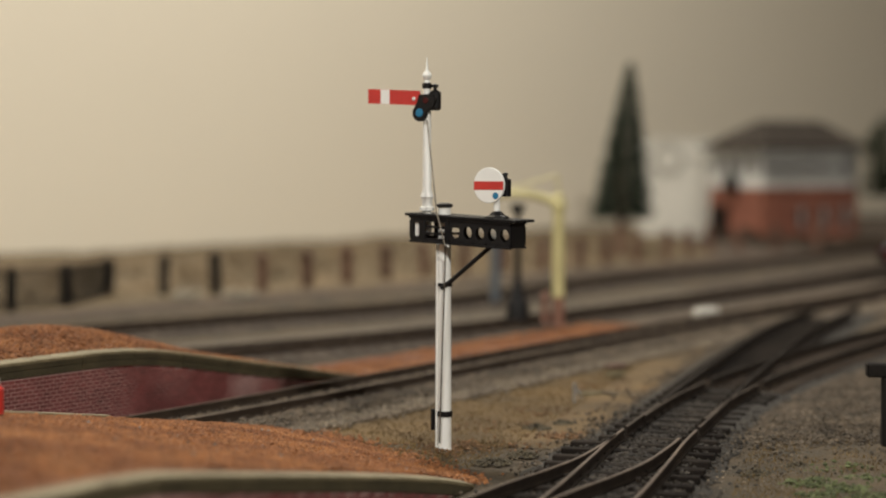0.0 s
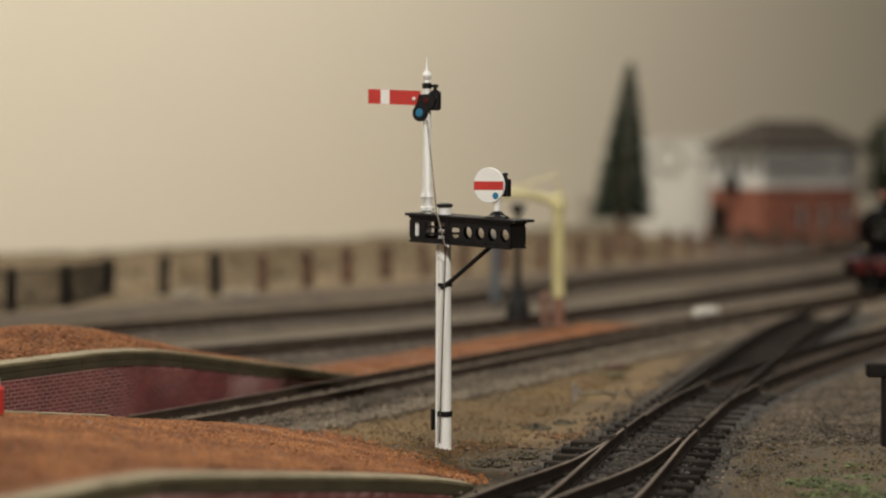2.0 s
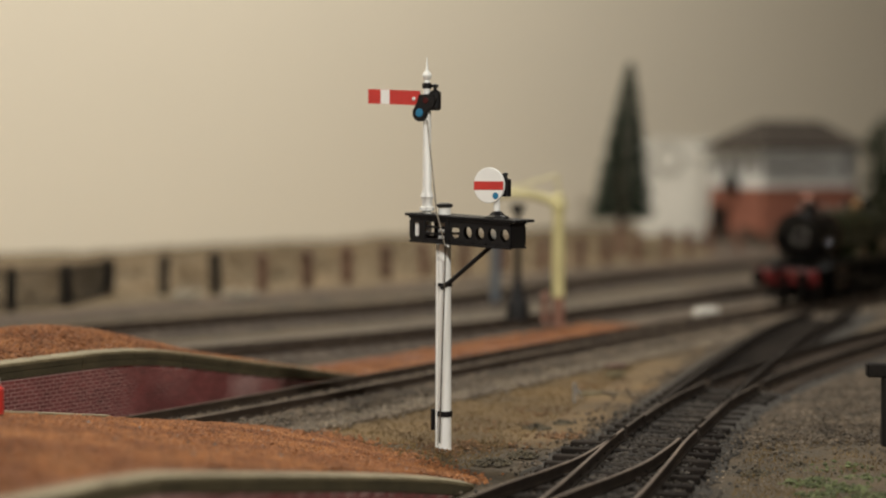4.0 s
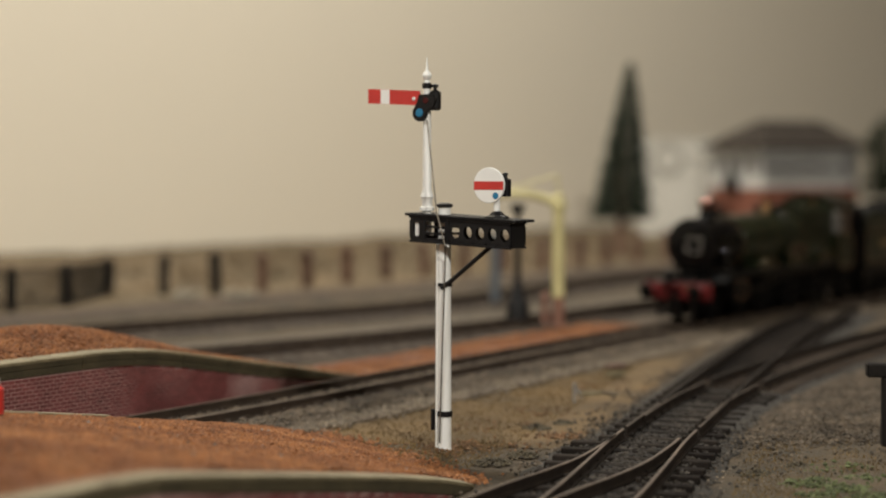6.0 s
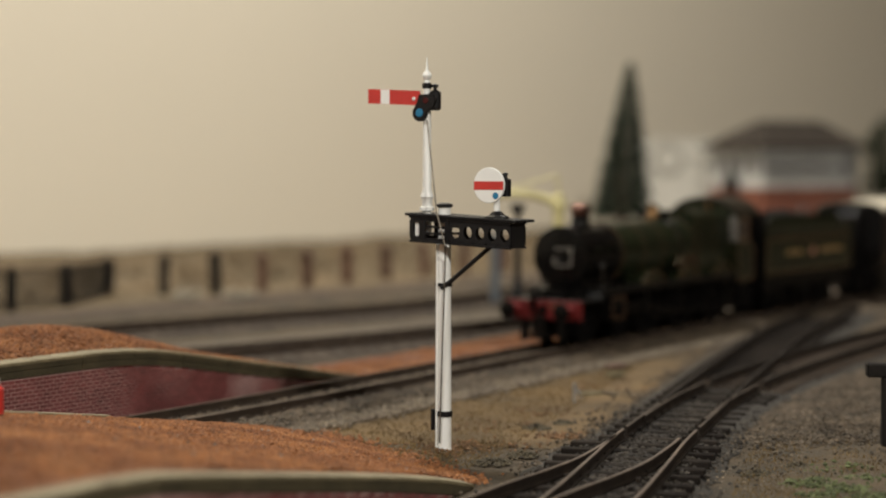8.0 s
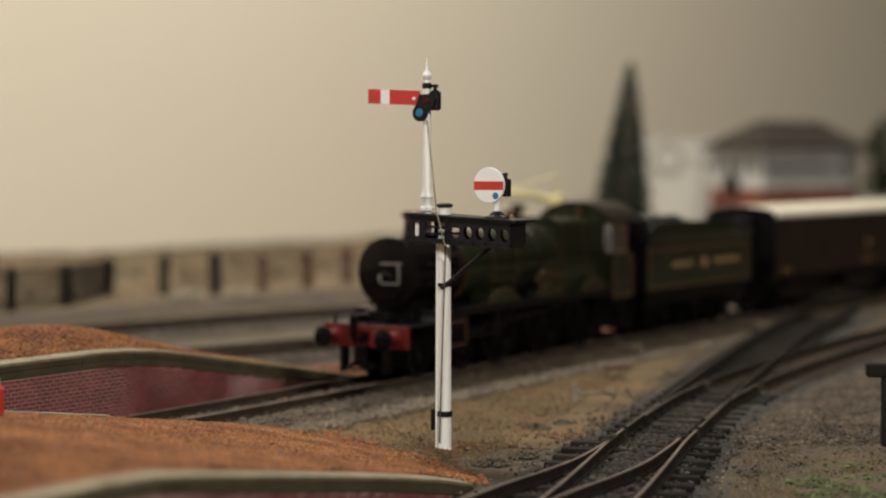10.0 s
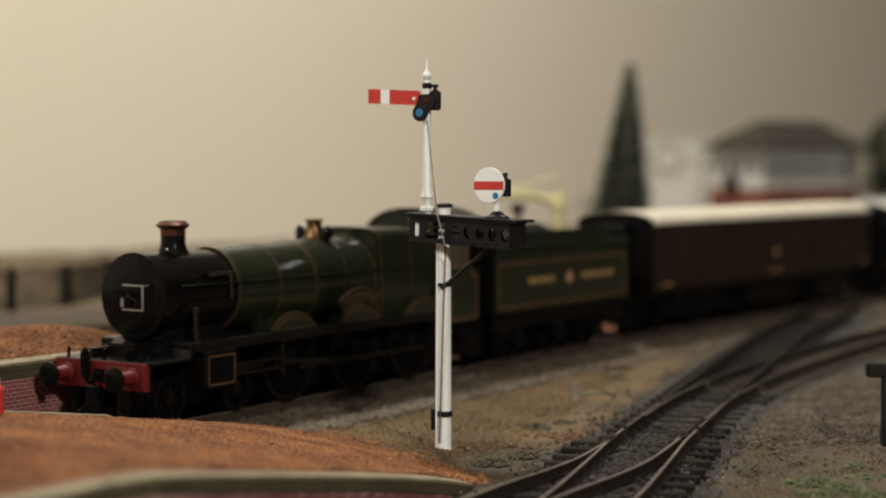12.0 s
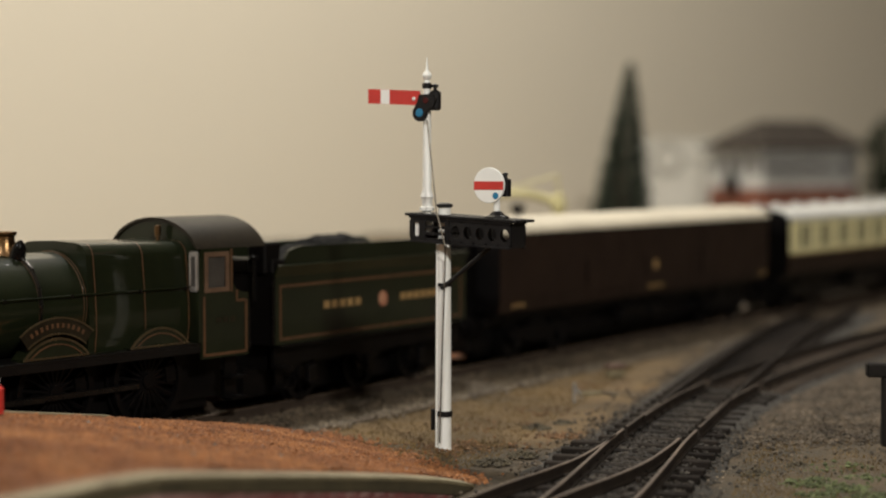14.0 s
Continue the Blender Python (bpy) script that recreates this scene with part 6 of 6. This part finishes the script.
def small_things():
    p = thing("grey_post", "grey blue post between the lines", "post", 27, 880, 0.5)
    part("shaft", box(fresh(), -2.4, 2.4, -2, 2, 0, 37, 0.4), M_SLATEBLUE, p)
    part("cap", box(fresh(), -2.9, 2.9, -2.5, 2.5, 37, 38.4, 0.4), M_SLATEBLUE, p)
    w = thing("white_block", "small pale plastic block lying beside the line", "block", 124, 800, 1.5, 35)
    part("block", box(fresh(), -6.6, 6.6, -2.6, 2.6, 0, 4.4, 0.6), M_PALEPLASTIC, w)
    part("lid", box(fresh(), -5.6, 5.6, -2.0, 2.0, 4.4, 5.2, 0.3), M_PALEPLASTIC, w)
    k = thing("crank", "pale grey point crank with short rod on the turf", "crank", 40, 516, 1.2, 10)
    bm = box(fresh(), -0.5, 0.5, -0.5, 0.5, 0, 6.2, 0.12)
    box(bm, -0.5, 1.9, -0.4, 0.4, 3.0, 3.9, 0.12)
    wire(bm, [(-0.3, 0, 5.8), (1.6, 0, 3.4), (2.1, 0, 1.4)], 0.35, 6)
    part("crank_post", bm, M_FRAME, k, "grey metal upright with lever")
    part("crank_arm", box(fresh(), 1.9, 8.4, -0.5, 0.5, 2.2, 3.6, 0.15), M_COPING, k, "tan wooden arm")
    part("crank_rod", wire(fresh(), [(1.5, 0, 3.4), (8, 1, 3.2), (14, 2, 1.6)], 0.4, 6), M_WIRE, k, "thin rod")
    s = thing("relay_box", "low brown wooden box with curved lid on the turf", "box", 59, 582, 0.8, 15)
    part("box_body", box(fresh(), -3.0, 3.0, -2.0, 2.0, 0, 3.0, 0.5), M_COPING, s)
    part("box_lid", box(fresh(), -3.4, 3.4, -2.4, 2.4, 3.0, 4.6, 0.6), M_POST, s)
    b = thing("buffer_stop", "black buffer stop with cross beam at the yard's end", "buffer stop", 120, 436, 0.5, -5)
    part("beam", box(fresh(), -11, 12, -2, 2, 18.6, 22.2, 0.4), M_DARKPOST, b, "black cross beam")
    for x in (-5.4, 9):
        part("upright", box(fresh(), x - 1.6, x + 1.6, -1.6, 1.6, 0, 18.6, 0.2), M_DARKPOST, b, "black upright")
    part("plate", box(fresh(), -5.0, -2.6, -2.2, -2.0, 19.4, 21.4), M_WIRE, b, "pale worn plate")


def left_lamp():
    l = thing("platform_hand_lamp", "red and grey post standing on the platform edge", "lamp", -98.3, 370, 15.6)
    part("post", lathe(fresh(), (0, 0, -0.4), (0, 0, 1), [(0, 1.6), (0.6, 1.2), (4.5, 0.9)], 12), M_BLACK, l, "dark foot")
    part("red_case", lathe(fresh(), (0, 0, 3.2), (0, 0, 1), [(0, 1.7), (0.6, 2.4), (6.0, 2.4), (6.8, 1.6)], 16), M_RED, l, "red round case", True)
    part("cap", lathe(fresh(), (0, 0, 9.8), (0, 0, 1), [(0, 1.3), (1.4, 1.6), (2.6, 1.2), (3.0, 0.5)], 14), M_PALEPLASTIC, l, "grey cap", True)


bank()
fence_posts()
railings()
fir_tree()
leafy_tree()
signal_box()
white_building()
water_crane()
fire_devil()
scrub()
small_things()
left_lamp()


# ---- loose stone, gravel and growth ----
def z_bed(v, half=21.0, crown=2.2, base=0.7):
    return base + crown * min(1, 2.6 * math.cos(min(1, abs(v) / half) * math.pi / 2))


def ballast_stones():
    rng = np.random.default_rng(21)
    pl = []
    for _ in range(26000):
        s = -20 + 520 * rng.uniform() ** 1.25
        v = rng.uniform(-19, 25)
        p = on_line(s, v)
        pl.append((p.x, p.y, z_bed(v - 1.5, 22.5) + rng.uniform(-0.1, 0.45)))
    V, F = scatter(pl, (0.45, 1.0), 22)
    soup("ballast_stones", V, F, M_STONE, None, "loose grey brown ballast stones round the sleepers", "ballast")
    pl = []
    for _ in range(15000):
        k = rng.uniform() ** 1.3
        i = int(k * len(TA) * 0.42)
        p, d = TA[i].lerp(TA[i + 1], rng.uniform()), (TA[i + 1] - TA[i]).normalized()
        v = rng.normal() * 8.5
        pl.append((p.x + v * d.y, p.y - v * d.x, (1.9 + 0.9 * math.cos(min(1, abs(v) / 26) * 1.57) if abs(v) < 22 else 1.1) + rng.uniform(-1.0, 0.3)))
    V, F = scatter(pl, (0.4, 0.9), 23)
    soup("turnout_stones", V, F, M_DARKSTONE, None, "loose dark stones round the turnout", "ballast")
    pl = []
    for _ in range(24000):
        y = (446 if rng.uniform() > 0.06 else 405) + 8 * rng.normal() + 184 * rng.uniform() ** 1.2
        x = rng.uniform(52 + (y - 400) * 0.45, 150 + (y - 400) * 0.5)
        pl.append((x, y, 1.0 + rng.uniform(-0.1, 0.6)))
    V, F = scatter(pl, (0.3, 0.75), 24)
    shoulder = []
    for _ in range(3200):
        i = int(rng.uniform(0.22, 0.78) * (len(TA) - 2))
        p, d = TA[i].lerp(TA[i + 1], rng.uniform()), (TA[i + 1] - TA[i]).normalized()
        v = -9.5 - abs(rng.normal()) * 8
        shoulder.append((p.x + v * d.y, p.y - v * d.x, 1.1 + rng.uniform(-0.1, 0.4)))
    for _ in range(5000):
        i = int(rng.uniform(0.05, 0.6) * (len(TC) - 2))
        p, d = TC[i].lerp(TC[i + 1], rng.uniform()), (TC[i + 1] - TC[i]).normalized()
        v = 19 + rng.normal() * 6
        shoulder.append((p.x + v * d.y, p.y - v * d.x, 1.1 + rng.uniform(-0.1, 0.5)))
    V2, F2 = scatter(shoulder, (0.35, 0.85), 25)
    soup("shoulder_stones", V2, F2, M_STONE, None, "loose grey stones spilling from the turnout onto the turf", "ballast")
    pl = []
    for _ in range(5500):
        s, v = 60 + 520 * rng.uniform() ** 1.2, 26.5 + rng.normal() * 3.6
        p = on_line(s, v)
        pl.append((p.x, p.y, 1.4 + rng.uniform(-0.2, 0.5)))
    V3, F3 = scatter(pl, (0.35, 0.9), 26)
    soup("edge_stones", V3, F3, M_PALESTONE, None, "pale grey stones along the ballast edge", "ballast")
    pl = []
    for _ in range(420):
        i = int(rng.uniform(0.1, 0.5) * (len(TA) - 2))
        p, d = TA[i], (TA[i + 1] - TA[i]).normalized()
        v = rng.choice((-1, 1)) * abs(rng.normal() * 6 + 21) if rng.uniform() > 0.25 else rng.uniform(-8, 8)
        pl.append((p.x + v * d.y, p.y - v * d.x, 2.0 if abs(v) < 17 else 1.3))
    V4, F4 = scatter(pl, (0.25, 0.6), 27)
    soup("pale_chips", V4, F4, M_PALESTONE, None, "scattered pale stone chips beside the turnout", "gravel")
    soup("yard_stones", V, F, M_STONE, None, "loose grey stone chippings of the yard", "gravel")


def orange_grains():
    rng = np.random.default_rng(31)
    pl = []
    rows = PN_ROWS
    for _ in range(42000):
        k = rng.uniform(1.6, len(rows) - 1.001)
        i = int(k)
        (a0, b0, z0), (a1, b1, z1) = rows[i], rows[i + 1]
        f = k - i
        a, b, z = a0.lerp(a1, f), b0.lerp(b1, f), z0 + (z1 - z0) * f
        w = rng.uniform(0.045, 0.93)
        q = a.lerp(b, w)
        pl.append((q.x, q.y, z + (0.35 + 0.5 * noise.noise((q.x * .12, q.y * .12, 4))) * min(1, w / 0.14) + rng.uniform(-0.1, 0.15)))
    for _ in range(2500):
        f = rng.uniform()
        q = PN_ROWS[-1][0].lerp(PN_ROWS[-1][1], f) + Vector((rng.normal() * 3, abs(rng.normal()) * 5))
        pl.append((q.x, q.y, 1.1))
    V, F = scatter(pl, (0.26, 0.68), 32, 0.75)
    soup("platform_gravel", V, F, M_GRAIN, None, "loose orange gravel on the platform ramp", "gravel")
    pl = []
    for _ in range(16000):
        s = rng.uniform(-20, 170)
        w = rng.uniform(0, 1)
        z = PF_TOP(s)
        far = -86 if s < 66 else -86 + (s - 66) * 0.33
        q = on_line(s, -22 + (far + 22) * w)
        hump = (2.0 + 3.0 * math.exp(-((s - 70) / 26) ** 2)) * math.sin(math.pi * w) * min(1, max(0.2, (z - 3) / 14))
        pl.append((q.x, q.y, z - 0.3 + hump + rng.uniform(0, 0.5)))
    V, F = scatter(pl, (0.3, 0.75), 33, 0.7)
    soup("far_platform_gravel", V, F, M_GRAIN, None, "loose orange gravel heaped on the island platform", "gravel")
    pl = [(p.x + rng.uniform(-1, 1), p.y + rng.uniform(-1, 1), 2.4 + rng.uniform(-.2, .4)) for p in (on_line(rng.uniform(150, 395), rng.uniform(-50, -21)) for _ in range(6000))]
    V, F = scatter(pl, (0.3, 0.8), 34, 0.7)
    soup("strip_gravel", V, F, M_GRAIN, None, "loose orange gravel between the lines", "gravel")


def growth():
    rng = np.random.default_rng(41)
    # grey pebbles and crumbs of earth
    pl = []
    for _ in range(26):
        k = rng.uniform(6, len(PN_ROWS) - 1.01)
        i = int(k)
        (a0, b0, z0), (a1, b1, z1) = PN_ROWS[i], PN_ROWS[i + 1]
        q = a0.lerp(a1, k - i).lerp(b0.lerp(b1, k - i), rng.uniform(0.08, 0.9))
        pl.append((q.x, q.y, z0 + (z1 - z0) * (k - i) + 0.7))
    V, F = scatter(pl, (0.3, 0.75), 44)
    soup("pebbles", V, F, M_PEBBLE, None, "a few grey pebbles lying on the orange gravel", "pebbles")
    pl = []
    for cx, cy, n, r in ((2, 438, 200, 9), (-8, 426, 160, 10), (16, 440, 90, 12), (33, 455, 220, 6), (30, 500, 60, 12), (55, 560, 60, 14), (10, 470, 70, 14)):
        for _ in range(n):
            pl.append((cx + rng.normal() * r * 0.6, cy + rng.normal() * r * 0.5, 0.75 + rng.uniform(-0.1, 0.4)))
    V, F = scatter(pl, (0.25, 0.7), 45)
    soup("earth_crumbs", V, F, M_CRUMB, None, "rusty brown crumbs of earth round the signal post", "earth")
    # short static grass on the turf
    V, F, k = [], [], 0
    for i in range(30000):
        s = rng.uniform(60, 330)
        p = on_line(s, rng.uniform(22, 95))
        if p.x > 2 + 0.30 * (p.y - 345) - 12 or (p.y < 470 and p.x < -45 + (466 - p.y) * 0.66):
            continue
        h = rng.uniform(0.3, 1.1)
        a = rng.uniform(0, 6.28)
        w = 0.16
        c = np.array((p.x, p.y, 0.5 + 0.4 * noise.noise((p.x * .09, p.y * .09, 0.5))))
        V += [c + (w * math.cos(a), w * math.sin(a), 0), c - (w * math.cos(a), w * math.sin(a), 0), c + (rng.uniform(-.4, .4), rng.uniform(-.4, .4), h)]
        F.append((k, k + 1, k + 2))
        k += 3
    soup("static_grass", V, F, M_GRASSBLADE, None, "short straw-coloured grass fibres on the turf", "grass")
    V, F, k = [], [], 0
    for i in range(10000):
        x, y = rng.uniform(55, 150), rng.uniform(335, 452)
        if x < 52 + 0.26 * (y - 330):
            continue
        h = rng.uniform(0.3, 1.0)
        a = rng.uniform(0, 6.28)
        c = np.array((x, y, 0.9))
        V += [c + (0.16 * math.cos(a), 0.16 * math.sin(a), 0), c - (0.16 * math.cos(a), 0.16 * math.sin(a), 0), c + (rng.uniform(-.4, .4), rng.uniform(-.4, .4), h)]
        F.append((k, k + 1, k + 2))
        k += 3
    soup("static_grass_front", V, F, M_GRASSBLADE, None, "short brown grass fibres beside the turnout", "grass")
    # bright green clumps
    pl = []
    for cx, cy, n, r in ((84, 384, 190, 7), (90, 378, 170, 6), (98, 388, 120, 7), (82, 370, 120, 5), (94, 366, 150, 7), (106, 380, 120, 7), (95, 404, 40, 9)):
        for _ in range(n):
            d = rng.normal(size=3)
            d /= np.linalg.norm(d)
            q = rng.uniform(0.3, 1) * r
            pl.append((cx + d[0] * q * 1.1, cy + d[1] * q * 1.1, 0.9 + abs(d[2]) * q * 0.2))
    V, F = scatter(pl, (0.35, 0.8), 42)
    soup("green_foliage", V, F, M_CLUMP, None, "bright green ground foliage clumps beside the turnout", "foliage")
    # dark weeds
    pl = []
    for cx, cy, n, r in ((12, 415, 260, 5), (20, 425, 200, 4), (26, 470, 200, 4), (34, 478, 150, 3), (74, 398, 180, 4), (86, 408, 160, 4)):
        for _ in range(n):
            a, q = rng.uniform(0, 6.28), r * math.sqrt(rng.uniform())
            pl.append((cx + q * math.cos(a), cy + q * math.sin(a), 0.7 + rng.uniform(0, 1.4) * (1 - q / r)))
    V, F = scatter(pl, (0.3, 0.7), 43)
    soup("dark_weeds", V, F, M_WEED, None, "low dark brown weed tufts", "weeds")


M_GRASSBLADE = mat("straw_fibre", (0.1662, 0.1049, 0.03444), (0.095, 0.06256, 0.02214), 0.9, scale=45, fine=900, bump=0, vary=0.35)
M_PEBBLE = mat("blue_grey_pebble", (0.11, 0.105, 0.105), (0.17, 0.15, 0.125), 0.7, scale=40, vary=0.5)
M_CRUMB = mat("rusty_earth_crumb", (0.15, 0.075, 0.03), (0.085, 0.048, 0.022), 0.9, scale=60, vary=0.4)
M_WEED = mat("dark_weed", (0.07, 0.055, 0.03), (0.045, 0.035, 0.02), 0.9, scale=90, vary=0.3)
ballast_stones()
orange_grains()
growth()


# ---- brickwork ----
def bricks_far():
    me = brick_mesh(2.15, 0.84, 0.9)
    V, F, n = [], [], 0
    rest = []
    made = 0
    for c in range(22):
        z = 0.7 + c * 1.05
        s = -24 + (1.2 if c % 2 else 0)
        while s < 166:
            if z + 0.4 < PF_TOP(s) - 4.1:
                p = on_line(s, -19.15 + random.uniform(-0.05, 0.05))
                a = math.degrees(heading(s))
                if 14 <= s <= 52 and made < 300:
                    shared("brick", me, PF, p.x, p.y, z, a)
                    made += 1
                else:
                    rest.append((p.x, p.y, z, math.radians(a)))
            s += 2.42
    for x, y, z, a in rest:
        q = CUBE_V * (1.075, 0.45, 0.42)
        X = q[:, 0] * math.cos(a) - q[:, 1] * math.sin(a) + x
        Y = q[:, 0] * math.sin(a) + q[:, 1] * math.cos(a) + y
        V += list(zip(X, Y, q[:, 2] + z))
        F += [tuple(i + n for i in f) for f in CUBE_F]
        n += 8
    soup("brick_courses", V, F, M_BRICK, PF, "maroon brick courses")


def bricks_near():
    me = brick_mesh(2.15, 0.84, 0.9)
    d = (NEAR_E - NEAR_K)
    L = d.length
    d.normalize()
    a = math.degrees(math.atan2(d.y, d.x))
    for c in range(22):
        z = 0.6 + c * 1.05
        x = 1.5 + (1.2 if c % 2 else 0)
        while x < L - 2:
            top = 22.7 - 21.6 * x / L + 1.7 * x / L * (1 - (x / L) ** 5)
            if z + 0.5 < top - 3.0 and z > top - 8:
                p = NEAR_K + d * x + Vector((-d.y, d.x)) * 0.5
                shared("brick", me, PN, p.x, p.y, z, a)
            x += 2.42


bricks_far()
bricks_near()


# ---- movement ----
PLACES = ((0.0, 711.0), (0.5, 684.0), (1.0, 657.5), (1.5, 631.0), (2.0, 604.0), (2.5, 576.0), (3.2, 537.5), (5.3, 424.0), (6.0, 383.5), (6.5, 352.0), (7.0, 322.5), (7.5, 294.0), (8.2, 253.8), (10.3, 134.0), (11.0, 92.3), (11.5, 61.8), (12.0, 31.6), (12.5, 0.8), (14.0, -87.6))


def beam_at(t):
    """Where the buffer beam stands on the line at t seconds."""
    c = np.polyfit([p[0] for p in PLACES], [p[1] for p in PLACES], 5)
    return float(np.polyval(c, t))


def car_pose(s, a, b):
    A, B = on_line(s + a), on_line(s + b)
    d = (A - B).normalized()
    p = (A + B) / 2 + d * (a + b) / 2
    return pose(p.x * MM, p.y * MM, RAIL * MM, 0, 0, math.degrees(math.atan2(d.y, d.x)))


def motions():
    times = [round(0.1 * k, 1) for k in range(141)]
    run = [beam_at(t) for t in times]
    for car, lead, a, b in CARS:
        walk(car, [(t, car_pose(s + lead, a, b)) for t, s in zip(times, run)])
    for ob, x, y, r in WHEELS:
        walk(ob, [(t, pose(x * MM, y * MM, r * MM, 0, math.degrees((run[0] - s) / r + 4.25), 0)) for t, s in zip(times, run)])
    for ob, x, y, sgn, sort in RODS:
        rows = []
        for t, s in zip(times, run):
            q = (run[0] - s) / 12.0 + 4.25
            px, pz = x + 5.4 * math.sin(q), 12.0 + 5.4 * math.cos(q)
            if sort == "couple":
                rows.append((t, pose(px * MM, y * MM, pz * MM)))
            else:
                rows.append((t, pose(px * MM, y * MM, pz * MM, 0, math.degrees(math.asin((pz - 12.2) / 46.0)), 0)))
        walk(ob, rows)


motions()
